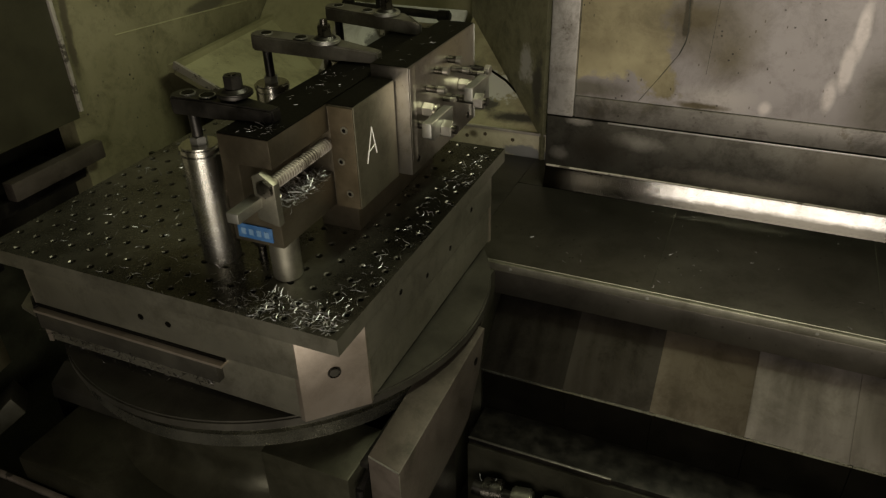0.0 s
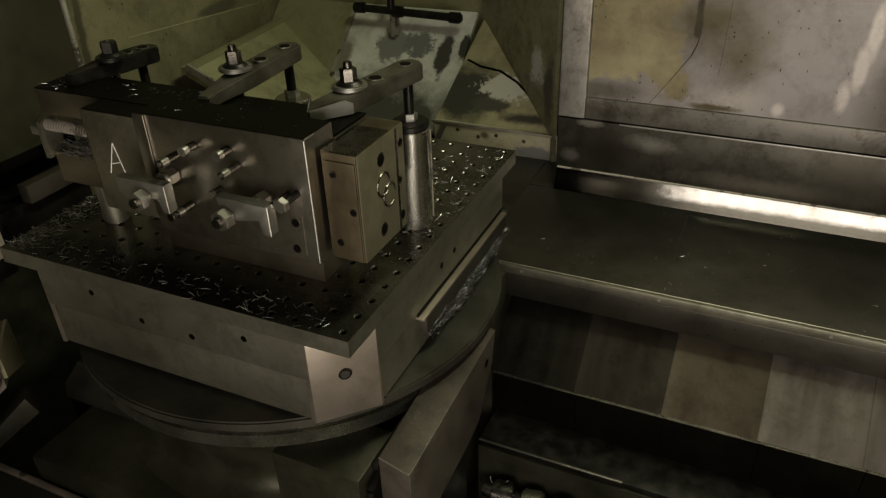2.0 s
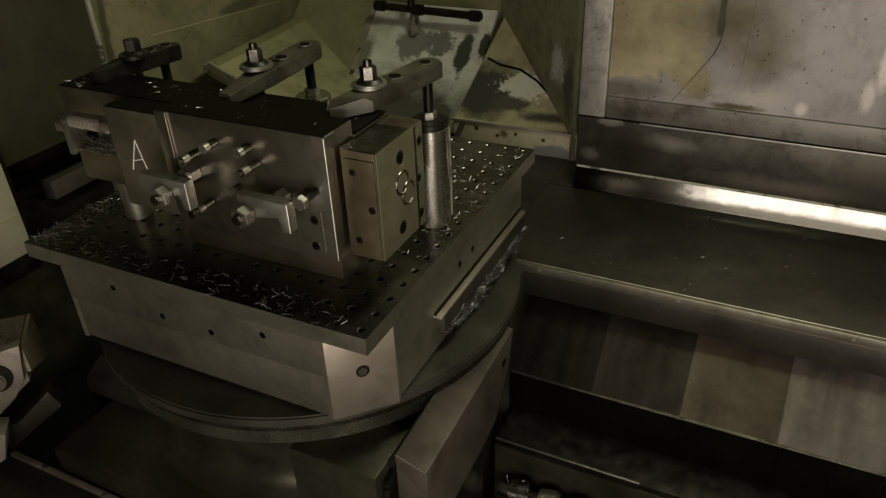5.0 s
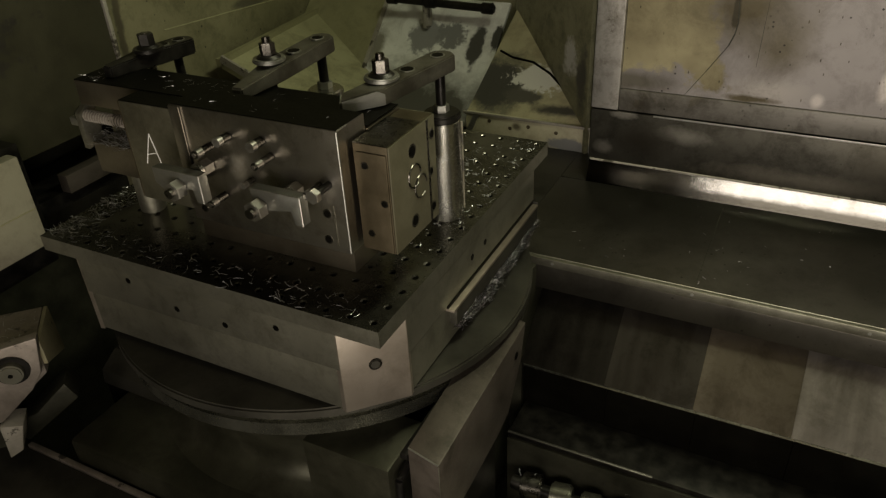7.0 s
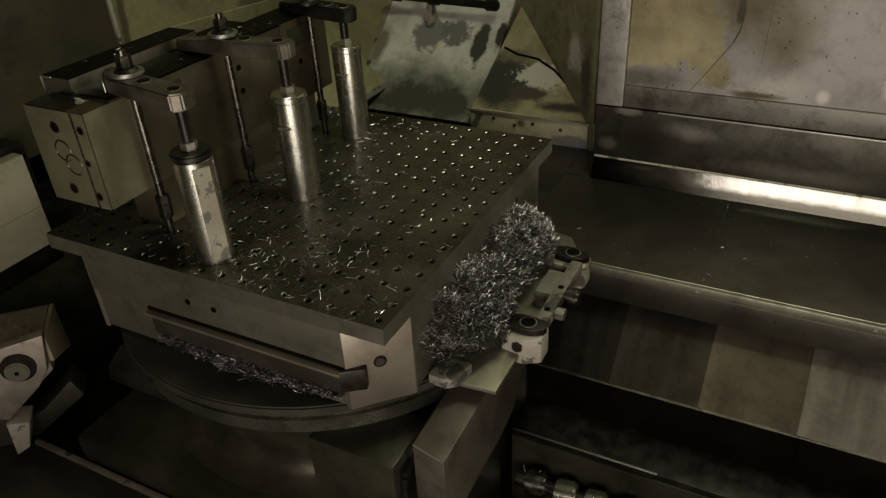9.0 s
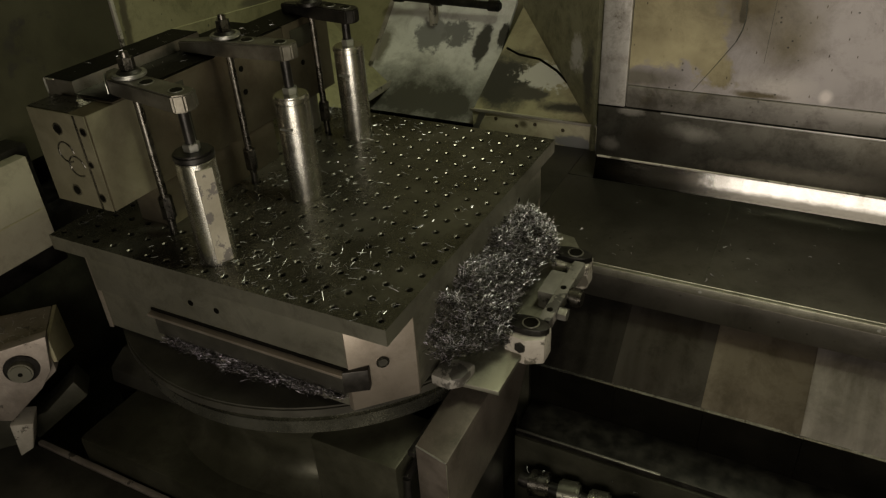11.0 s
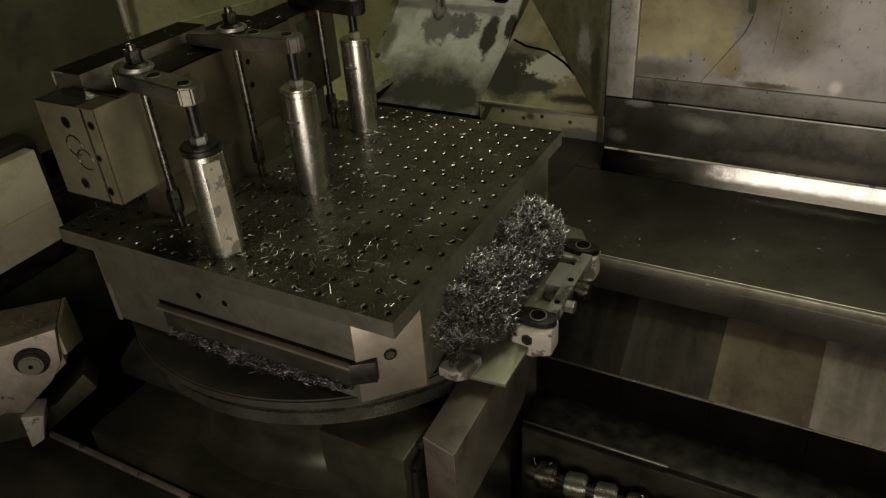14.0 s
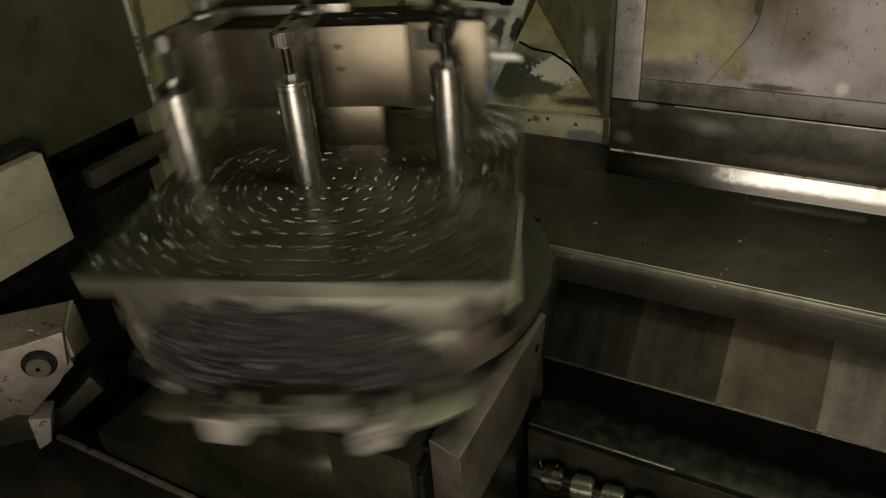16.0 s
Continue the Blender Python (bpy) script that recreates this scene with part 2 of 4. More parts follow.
DULL_CHIP = material("grey_swarf", (0.34, 0.315, 0.36), (0.66, 0.615, 0.70), 1.0, 0.3, 0.45, 40, 300, 0.0)
RIM = material("bright_hole_rim", (0.07, 0.066, 0.056), (0.22, 0.213, 0.19), 1.0, 0.26, 0.40, 34, 300, 0.0, cut=(0.46, 0.62))
PRINT = material("faded_tag_print", (0.09, 0.17, 0.28), (0.14, 0.23, 0.34), 0.0, 0.5, 0.6, 70, 300, 0.0)
WHITE = material("chalk", (0.75, 0.74, 0.70), (0.85, 0.84, 0.80), 0.0, 0.8, 0.9, 60, 500, 0.2)
BLUE = material("blue_tag", (0.02, 0.075, 0.19), (0.05, 0.13, 0.27), 0.0, 0.4, 0.6, 70, 300, 0.05)
HOLE = material("drilled_hole", (0.006, 0.0055, 0.0045), (0.016, 0.015, 0.012), 1.0, 0.5, 0.7, 60, 400, 0.0)
CAST = material("pale_cast_bracket", (0.25, 0.228, 0.19), (0.36, 0.337, 0.29), 0.2, 0.5, 0.7, 14, 220, 0.3, third=(0.07, 0.062, 0.046), third_at=0.55, third_scale=22.0)
LEAF = material("brushed_cover_leaf", (0.15, 0.14, 0.125), (0.27, 0.255, 0.23), 0.9, 0.34, 0.5, 5, 260, 0.15, (1, 6, 6), vary=0.3)
BLOCKGREY = material("grey_guard_paint", (0.06051, 0.05066, 0.0404), (0.1009, 0.0859, 0.07054), 0.4, 0.36, 0.52, 9, 200, 0.25, third=(0.068, 0.061, 0.047), third_at=0.63, third_scale=13.0, grime=0.5)
CHIP = material("bright_swarf", (0.42, 0.42, 0.44), (0.7, 0.7, 0.74), 1.0, 0.28, 0.45, 60, 300, 0.0)
STILE = material("rubbed_steel_frame", (0.30, 0.285, 0.265), (0.44, 0.42, 0.39), 0.7, 0.4, 0.55, 12, 240, 0.15, (1, 1, 0.4), grime=0.55, third=(0.17, 0.15, 0.12), third_at=0.62, third_scale=13.0)
def leaf_sheet(name, low, high, grime):
    """A cover leaf: brushed across, smeared down the slope."""
    return material(name, low, high, 0.95, 0.30, 0.44, 6, 340, 0.2, (4, 0.6, 0.6), cut=(0.3, 0.7), grime=grime, vary=0.06)


# the reflection growing to the right is put into the leaves' tones
LEAVES = (leaf_sheet("unlit_cover_leaf", (0.026, 0.023, 0.019), (0.040, 0.036, 0.030), 0.4), leaf_sheet("dim_cover_leaf", (0.048, 0.042, 0.034), (0.068, 0.061, 0.052), 0.4),
          leaf_sheet("half_lit_brown_cover_leaf", (0.132, 0.110, 0.083), (0.160, 0.135, 0.104), 0.35), leaf_sheet("lit_cover_leaf", (0.22, 0.198, 0.176), (0.34, 0.309, 0.282), 0.3))
# near-black for oily faces and for places that stand in deep shade
OIL_SHADE_BLACK = material("oil_and_shade_black", (0.008, 0.0075, 0.0055), (0.014, 0.013, 0.010), 1.0, 0.55, 0.7, 8, 200, 0.05)
NUT = material("bright_nut_steel", (0.34, 0.325, 0.29), (0.52, 0.50, 0.46), 1.0, 0.34, 0.46, 30, 400, 0.1)
STUD = material("dark_stud_steel", (0.075, 0.07, 0.06), (0.17, 0.16, 0.14), 1.0, 0.22, 0.36, 60, 400, 0.2)
FACE_PLATE = material("oiled_plate_steel", (0.3192, 0.2964, 0.2565), (0.413, 0.3895, 0.3439), 1.0, 0.27, 0.38, 6, 460, 0.15, grime=0.45)
MARKED = material("oiled_block_iron", (0.1911, 0.1805, 0.1283), (0.2457, 0.2327, 0.171), 0.9, 0.38, 0.5, 8, 420, 0.15, grime=0.4)
RAIL_DARK = material("dark_guide_steel", (0.05068, 0.04817, 0.03895), (0.08615, 0.082, 0.0656), 0.8, 0.4, 0.55, 9, 300, 0.15)
RING = material("wet_bearing_steel", (0.1399, 0.1389, 0.1094), (0.2399, 0.2378, 0.1935), 0.9, 0.22, 0.34, 12, 300, 0.1)
DARK_CHIP = material("oily_swarf", (0.05, 0.047, 0.045), (0.13, 0.125, 0.12), 1.0, 0.3, 0.45, 50, 300, 0.0)
GUSSET = material("peeling_cream_enamel", (0.33, 0.30, 0.18), (0.40, 0.37, 0.23), 0.0, 0.45, 0.65, 8, 160, 0.2, grime=0.35, blots=(
    ((0.0, 0.80, -0.09), (0.095, 0.085, 1), (0.05, 0.048, 0.04), 0.9, 0.07, 14.0), ((0.10, 0.82, -0.06), (0.072, 0.042, 1), (0.58, 0.57, 0.51), 1.5, 0.03, 40.0),
    ((0.085, 0.775, -0.1), (0.05, 0.022, 1), (0.075, 0.07, 0.055), 1.0, 0.06, 26.0), ((0.20, 0.75, -0.1), (0.09, 0.014, 1), (0.05, 0.046, 0.036), 0.9, 0.08, 20.0)))
STRIP_PAINT = material("chipped_cream_enamel", (0.38, 0.35, 0.235), (0.45, 0.42, 0.29), 0.0, 0.45, 0.65, 9, 160, 0.15, grime=0.3, blots=(
    ((0.23, 0.712, -0.19), (0.06, 1, 0.022), (0.17, 0.17, 0.165), 0.8, 0.03, 22.0), ((0.09, 0.712, -0.158), (0.012, 1, 0.010), (0.10, 0.085, 0.05), 0.5, 0.1, 20.0)))
SLANT = material("stained_olive_enamel", (0.152, 0.147, 0.085), (0.1995, 0.195, 0.115), 0.0, 0.45, 0.6, 5, 160, 0.12, grime=0.6, blots=(
    ((0.215, 0.777, 0.015), (0.035, 0.035, 0.05), (0.36, 0.35, 0.31), 1.3, 0.06, 24.0), ((0.255, 0.737, -0.03), (0.03, 0.03, 0.09), (0.05, 0.046, 0.036), 1.0, 0.06, 18.0), ((0.08, 0.912, 0.054), (0.008, 0.008, 0.009), (0.42, 0.41, 0.37), 0.5, 0.05, 30.0)))
WALL_REAR = material("scraped_olive_enamel", (0.1615, 0.1513, 0.0833), (0.2125, 0.1981, 0.1148), 0.0, 0.40, 0.58, 5, 160, 0.12, grime=0.45, specks=40.0, blots=(
    ((-0.74, 0.775, 0.087), (1, 0.095, 0.019), (0.085, 0.077, 0.05), 0.35, 0.04, 26.0), ((-0.74, 0.302, 0.204), (1, 0.011, 0.060), (0.07, 0.06, 0.036), 0.9, 0.08, 30.0), ((-0.74, 0.299, 0.147), (1, 0.011, 0.060), (0.07, 0.06, 0.036), 0.9, 0.08, 30.0), ((-0.74, 0.293, 0.089), (1, 0.011, 0.060), (0.07, 0.06, 0.036), 0.9, 0.08, 30.0)))
CHUTE = material("speckled_olive_enamel", (0.2704, 0.2595, 0.1465), (0.342, 0.3306, 0.1925), 0.0, 0.42, 0.6, 6, 160, 0.15, grime=0.4, specks=70.0)
GREASY = material("greasy_cast_iron", (0.03628, 0.03558, 0.02271), (0.07256, 0.07036, 0.04846), 0.6, 0.3, 0.48, 7, 200, 0.3, grime=0.4)
APRON = material("smeared_sheet_steel", (0.04814, 0.04552, 0.03685), (0.08142, 0.07731, 0.06358), 0.85, 0.34, 0.5, 5, 350, 0.15, cut=(0.3, 0.75), grime=0.55, specks=60.0, blots=(
    ((0.219, 0.0, -0.038), (0.045, 1, 0.016), (0.20, 0.19, 0.165), 1.0, 0.16, 22.0), ((0.088, 0.0, -0.006), (0.03, 1, 0.010), (0.24, 0.225, 0.20), 1.0, 0.10, 30.0),
    ((0.049, 0.0, -0.087), (0.02, 1, 0.016), (0.22, 0.205, 0.18), 0.9, 0.10, 24.0), ((0.45, 0.0, -0.10), (0.16, 1, 0.018), (0.16, 0.145, 0.12), 1.2, 0.14, 20.0),
    ((0.13, 0.0, -0.06), (0.05, 1, 0.03), (0.04, 0.035, 0.026), 1.0, 0.18, 14.0), ((0.60, 0.0, -0.05), (0.07, 1, 0.05), (0.05, 0.045, 0.034), 1.0, 0.2, 10.0)))
SHELF_PAINT = material("cream_peeling_flat", (0.21, 0.19, 0.145), (0.29, 0.268, 0.215), 0.1, 0.5, 0.7, 20, 220, 0.3, third=(0.10, 0.09, 0.08), third_at=0.55, third_scale=40.0)


# ---- mesh helpers
def box_bm(bm, x0, x1, y0, y1, z0, z1, bevel=0.0):
    made = bmesh.ops.create_cube(bm, size=1.0)["verts"]
    for v in made:
        v.co = Vector((x0 + (v.co.x + 0.5) * (x1 - x0), y0 + (v.co.y + 0.5) * (y1 - y0), z0 + (v.co.z + 0.5) * (z1 - z0)))
    if bevel:
        edges = list({e for v in made for e in v.link_edges})
        bmesh.ops.bevel(bm, geom=edges, offset=bevel, segments=2, affect="EDGES", profile=0.6)


def box(*a, bevel=0.0015):
    bm = bmesh.new()
    box_bm(bm, *a, bevel)
    return bm


def rod_bm(bm, a, b, r, n=24, r2=None, bevel=0.0):
    a, b = Vector(a), Vector(b)
    m = Matrix.Translation((a + b) / 2) @ (b - a).to_track_quat("Z", "Y").to_matrix().to_4x4()
    made = bmesh.ops.create_cone(bm, cap_ends=True, segments=n, radius1=r, radius2=r if r2 is None else r2, depth=(b - a).length, matrix=m)["verts"]
    if bevel:
        caps = {f for v in made for f in v.link_faces if len(f.verts) == n}
        edges = list({e for f in caps for e in f.edges})
        bmesh.ops.bevel(bm, geom=edges, offset=bevel, segments=2, affect="EDGES")


def rod(a, b, r, n=24, r2=None, bevel=0.0):
    bm = bmesh.new()
    rod_bm(bm, a, b, r, n, r2, bevel)
    return bm


def prism(outline, axis, lo, hi, bevel=0.0):
    """A solid of an outline of (u, v) pairs, drawn out along an axis: x takes (y, z), y takes (x, z), z takes (x, y)."""
    bm = bmesh.new()
    put = {"x": lambda u, v, w: (w, u, v), "y": lambda u, v, w: (u, w, v), "z": lambda u, v, w: (u, v, w)}[axis]
    low = [bm.verts.new(put(u, v, lo)) for u, v in outline]
    high = [bm.verts.new(put(u, v, hi)) for u, v in outline]
    n = len(outline)
    bm.faces.new(low)
    bm.faces.new(high)
    for i in range(n):
        bm.faces.new((low[i], low[(i + 1) % n], high[(i + 1) % n], high[i]))
    bmesh.ops.recalc_face_normals(bm, faces=bm.faces[:])
    if bevel:
        bmesh.ops.bevel(bm, geom=bm.edges[:], offset=bevel, segments=2, affect="EDGES", profile=0.6)
    return bm


def slab(corners, thick):
    """A flat sheet through three or four corners, thick behind its face."""
    bm = bmesh.new()
    pts = [Vector(c) for c in corners]
    n = (pts[1] - pts[0]).cross(pts[2] - pts[0]).normalized() * thick
    top = [bm.verts.new(p) for p in pts]
    low = [bm.verts.new(p - n) for p in pts]
    bm.faces.new(top)
    bm.faces.new(low[::-1])
    for i in range(len(pts)):
        j = (i + 1) % len(pts)
        bm.faces.new((top[i], low[i], low[j], top[j]))
    bmesh.ops.recalc_face_normals(bm, faces=bm.faces[:])
    return bm


def mesh_of(name, bm, material_, smooth=True):
    me = bpy.data.meshes.new(name)
    bm.to_mesh(me)
    bm.free()
    me.materials.append(material_)
    if smooth:
        me.shade_smooth()
        me.set_sharp_from_angle(angle=radians(35))
    return me


def part(name, bm, material_, parent, label="", smooth=True):
    """One mesh under a thing or a part; the bmesh is drawn in the table's or the room's own space."""
    root = parent.parent or parent
    bm.transform(Matrix.Translation(-root.location))
    ob = new(name, mesh_of(name, bm, material_, smooth))
    ob.parent = parent
    return tagged(ob, label)


def thing(name, label, category, place=(0, 0, 0), group=""):
    ob = new(name)
    ob.location = place
    ob.empty_display_size = 0.02
    return tagged(ob, label, category, group)


def structure(name, bm, material_, label=""):
    return tagged(new(name, mesh_of(name, bm, material_)), label, "", "", "structure")


MOVING = []


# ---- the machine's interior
structure("wall_left", box(-0.76, -0.70, -1.5, 0.232, -0.045, 1.5, bevel=0.002), SHADED_OLIVE)
structure("trim", box(-0.706, -0.694, 0.2325, 0.242, -0.03, 1.4, bevel=0.002), CAST)
structure("wall_left_rear", box(-0.80, -0.74, 0.243, 1.1, -0.7, 1.5, bevel=0.002), WALL_REAR)
structure("wall_left_seam", rod((-0.7398, 0.426, 0.093), (-0.7398, 0.952, 0.061), 0.0016, 8), CHUTE)
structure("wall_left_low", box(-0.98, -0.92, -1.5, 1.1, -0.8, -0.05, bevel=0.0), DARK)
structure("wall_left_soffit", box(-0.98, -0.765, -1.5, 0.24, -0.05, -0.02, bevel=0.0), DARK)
structure("wall_rear", box(-0.80, 1.75, 1.07, 1.12, -0.8, 1.5, bevel=0.0), OLIVE)
structure("wall_right", box(1.70, 1.76, -1.5, 1.1, -0.8, 1.5, bevel=0.0), OLIVE)
structure("wall_front_low", box(-0.98, 1.75, -1.62, -1.56, -0.8, -0.4, bevel=0.0), OLIVE)
structure("wall_front_left", box(-0.98, 0.35, -1.62, -1.56, -0.4, 1.5, bevel=0.0), OLIVE)
structure("ceiling", box(-0.8, 1.75, -1.6, 1.1, 1.5, 1.55, bevel=0.0), OLIVE)
structure("floor", box(-1.2, 1.75, -1.6, 1.1, -0.80, -0.74, bevel=0.0), DARK)
structure("wall_slanted", slab([(-0.02, 1.012, -0.3), (0.278, 0.714, -0.3), (0.278, 0.714, 1.5), (-0.02, 1.012, 1.5)], -0.01), SLANT)


def front_panel():
    t = thing("door_panel", "scuffed pale steel door panel with worn yellow paint", "panel", (0.3, 0.588, -0.03))
    part("sheet", box(0.3745, 1.70, 0.593, 0.613, 0.0185, 1.5), PANEL, t)
    part("frame_stile", box(0.315, 0.374, 0.584, 0.613, -0.029, 1.5, bevel=0.004), STILE, t)
    part("frame_rail", box(0.3745, 1.70, 0.588, 0.613, -0.029, 0.018, bevel=0.003), SMEARED, t)
    part("apron", box(0.315, 1.70, 0.586, 0.61, -0.150, -0.032, bevel=0.003), APRON, t)
    for p, q, r in (((0.5063, 0.020), (0.541, 0.072), 0.0006), ((0.541, 0.072), (0.5757, 0.1266), 0.0008), ((0.5757, 0.1266), (0.584, 0.150), 0.0014), ((0.584, 0.150), (0.5871, 0.1716), 0.0012), ((0.5871, 0.1716), (0.581, 0.2346), 0.0010), ((0.581, 0.2346), (0.583, 0.30), 0.0008), ((0.638, 0.30), (0.632, 0.09), 0.0004)):
        part("scratch", rod((p[0], 0.5931, p[1]), (q[0], 0.5931, q[1]), r, 6), DARK, t, "rusty run down the sheet")
    part("seam", box(0.45, 1.70, 0.5835, 0.5865, -0.0340, -0.0305, bevel=0.001), STEEL, t, "bright folded seam of the apron")


front_panel()


def cover_ledge():
    t = thing("way_cover", "flat oily sheet steel way cover with folded front lip", "machine cover", (0.3, 0.4, -0.2))
    part("top_sheet", box(0.258, 1.70, 0.2315, 0.570, -0.212, -0.200), STAINLESS, t)
    bm = prism([(0.5705, -0.2005), (0.5722, -0.1965), (0.5766, -0.1845), (0.5808, -0.1725), (0.5838, -0.1635), (0.5860, -0.1515), (0.600, -0.1515), (0.600, -0.21), (0.5705, -0.21)], "x", 0.318, 1.70)
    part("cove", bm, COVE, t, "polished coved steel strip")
    part("front_lip", box(0.258, 1.70, 0.222, 0.231, -0.2165, -0.199, bevel=0.002), IRON, t)
    part("skirt", box(0.258, 1.70, 0.224, 0.231, -0.270, -0.2170), STAINLESS, t)
    part("weld_bead", rod((0.32, 0.5855, -0.1505), (1.70, 0.5855, -0.1505), 0.0025, 10), CAST, t)
    part("lip_edge", rod((0.262, 0.2315, -0.1990), (1.69, 0.2315, -0.1990), 0.0010, 8), IRON, t)
    for x in (0.36, 0.62, 0.90, 1.2):
        part("lip_rivet", rod((x, 0.221, -0.2075), (x, 0.2225, -0.2075), 0.003, 10), STEEL, t)
    for x in (0.62, 1.0):
        part("sheet_seam", box(x, x + 0.0015, 0.2325, 0.569, -0.2005, -0.1994, bevel=0), DARK, t)


cover_ledge()


def telescopic_cover():
    t = thing("telescopic_cover", "overlapping brushed steel telescopic way cover", "machine cover", (0.6, 0.2, -0.4))
    xs = (0.335, 0.504, 0.667, 0.831, 0.995, 1.16, 1.33, 1.5, 1.69)
    for i in range(len(xs) - 1):
        d = 0.0022 * i
        c = [(xs[i] - 0.006, 0.30 - d, -0.262 + d), (xs[i + 1], 0.30 - d, -0.262 + d), (xs[i + 1], 0.142 - d, -0.400 + d), (xs[i] - 0.006, 0.142 - d, -0.400 + d)]
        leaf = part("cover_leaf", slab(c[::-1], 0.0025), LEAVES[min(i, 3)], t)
        part("leaf_edge", box(xs[i], xs[i + 1] - 0.001, 0.1395 - d, 0.1420 - d, -0.4040 + d, -0.4000 + d, bevel=0), CHROME, leaf)
        # black sheet painted in for the shade below the leaf's edge
        part("leaf_drop", box(xs[i], xs[i + 1] - 0.001, 0.1430 - d, 0.1450 - d, -0.52, -0.4045 + d, bevel=0), OIL_SHADE_BLACK, leaf)


telescopic_cover()
structure("lower_shelf", box(0.34, 1.70, 0.05, 0.146, -0.512, -0.50), BLACK)
structure("lower_shelf_edge", box(0.34, 0.62, 0.047, 0.052, -0.5, -0.497, bevel=0.001), LEAF)
structure("cover_end_wall", box(0.30, 0.328, 0.15, 0.40, -0.60, -0.215), DARK)
structure("conveyor_bed", box(0.40, 1.70, -0.30, -0.055, -0.63, -0.61, bevel=0.002), CREAM)
structure("conveyor_back", box(0.34, 1.70, 0.045, 0.06, -0.74, -0.513, bevel=0.0), DARK)


def auger():
    t = thing("chip_auger", "oily steel chip auger lying in its dark trough", "conveyor", (0.7, 0.0, -0.57))
    part("shaft", rod((0.37, 0.0, -0.575), (1.68, 0.0, -0.575), 0.014, 16), BLACK, t)
    for i in range(22):
        x = 0.39 + i * 0.058
        part("roller", rod((x, 0.0, -0.575), (x + 0.04, 0.004, -0.573), 0.026, 16, bevel=0.004), RING if i % 3 else STUD, t)


auger()


def guard_beam():
    t = thing("guard_beam", "grey painted box-section guard beside the rotary table", "machine guard", (0.36, -0.14, -0.74))
    bm = prism([(-0.312, -0.200), (0.030, -0.200), (0.008, -0.268), (-0.050, -0.338), (-0.10, -0.346), (-0.312, -0.346)], "x", 0.3345, 0.389, bevel=0.002)
    for v in bm.verts:
        far = (v.co.y + 0.312) / 0.342
        v.co.x -= (0.0135 if v.co.x < 0.36 else 0.0065) * far
        v.co.y += (0.006 if v.co.x < 0.36 else -0.006)
    part("casing", bm, BLOCKGREY, t)
    # thin brighter rods along two edges of the casing
    part("edge_wear", rod((0.3355, -0.3052, -0.2008), (0.388, -0.3172, -0.2008), 0.0012, 8), STEEL, t, "thin bright edge")
    part("edge_wear", rod((0.3886, -0.3172, -0.203), (0.3886, -0.3172, -0.30), 0.0008, 8), IRON, t, "thin bright edge")
    part("bolt_hole", rod((0.3825, -0.022, -0.238), (0.3842, -0.022, -0.238), 0.007, 16), HOLE, t)
    part("plinth", box(0.325, 0.360, -0.28, -0.06, -0.74, -0.3465, bevel=0.002), BLACK, t)
    part("side_lip", box(0.316, 0.329, -0.30, 0.02, -0.235, -0.225, bevel=0.002), BLACK, t)
    part("hose", rod((0.318, -0.31, -0.27), (0.318, -0.08, -0.225), 0.006, 12), BLACK, t, "black coolant hose")
    part("hose_drop", rod((0.318, -0.31, -0.27), (0.318, -0.315, -0.40), 0.006, 12), BLACK, t, "black coolant hose")


guard_beam()

# ---- hopper behind the table
def gusset_z(x, y):
    """Height of the gusset's sloping face."""
    return -0.1348 + (x + 0.05) * 0.01875 + (y - 0.727) * 0.697


structure("chute_plate", slab([(-0.672, 0.53, -0.020), (-0.37, 0.53, -0.15), (-0.37, 1.00, -0.15), (-0.69, 1.00, -0.002)], 0.012), CHUTE)
structure("chute_flange", slab([(-0.686, 0.523, -0.004), (-0.670, 0.523, -0.004), (-0.688, 1.02, 0.010), (-0.704, 1.02, 0.010)], 0.020), OLIVE)
structure("chute_right_lip", slab([(-0.376, 0.531, -0.140), (-0.370, 0.531, -0.140), (-0.370, 1.0, -0.140), (-0.376, 1.0, -0.140)], 0.016), CAST)
structure("chute_end_lip", slab([(-0.672, 0.522, -0.012), (-0.672, 0.530, -0.012), (-0.37, 0.530, -0.142), (-0.37, 0.522, -0.142)], 0.02), CAST)
structure("rear_slope", slab([(-0.45, 0.78, -0.2065), (-0.065, 0.78, -0.2065), (-0.065, 1.06, 0.056), (-0.45, 1.06, 0.056)], 0.01), PEELED)
structure("rear_slope_side", slab([(-0.735, 0.78, -0.2065), (-0.452, 0.78, -0.2065), (-0.452, 1.06, 0.056), (-0.735, 1.06, 0.056)], 0.01), OLIVE)
structure("rear_slope_rib", slab([(-0.462, 0.80, -0.180), (-0.450, 0.80, -0.180), (-0.450, 1.06, 0.064), (-0.462, 1.06, 0.064)], 0.01), CAST)
structure("gusset", slab([(-0.062, 0.775, -0.19), (-0.05, 0.727, -0.136), (0.27, 0.727, -0.13), (-0.022, 1.0, 0.056)], 0.008), GUSSET)
# ragged edge of the peeled enamel, drawn as thin black rods
PEEL_EDGE = ((-0.0232, 0.8846), (0.0186, 0.8695), (0.077, 0.8622), (0.1327, 0.8372), (0.1733, 0.8089), (0.207, 0.7767), (0.244, 0.7457))
for p, q in zip(PEEL_EDGE, PEEL_EDGE[1:]):
    structure("gusset_peel_edge", rod((p[0], p[1], gusset_z(*p)), (q[0], q[1], gusset_z(*q)), 0.0032, 8), OIL_SHADE_BLACK)
structure("hopper_strip", box(-0.05, 0.289, 0.715, 0.725, -0.21, -0.135, bevel=0.002), STRIP_PAINT)
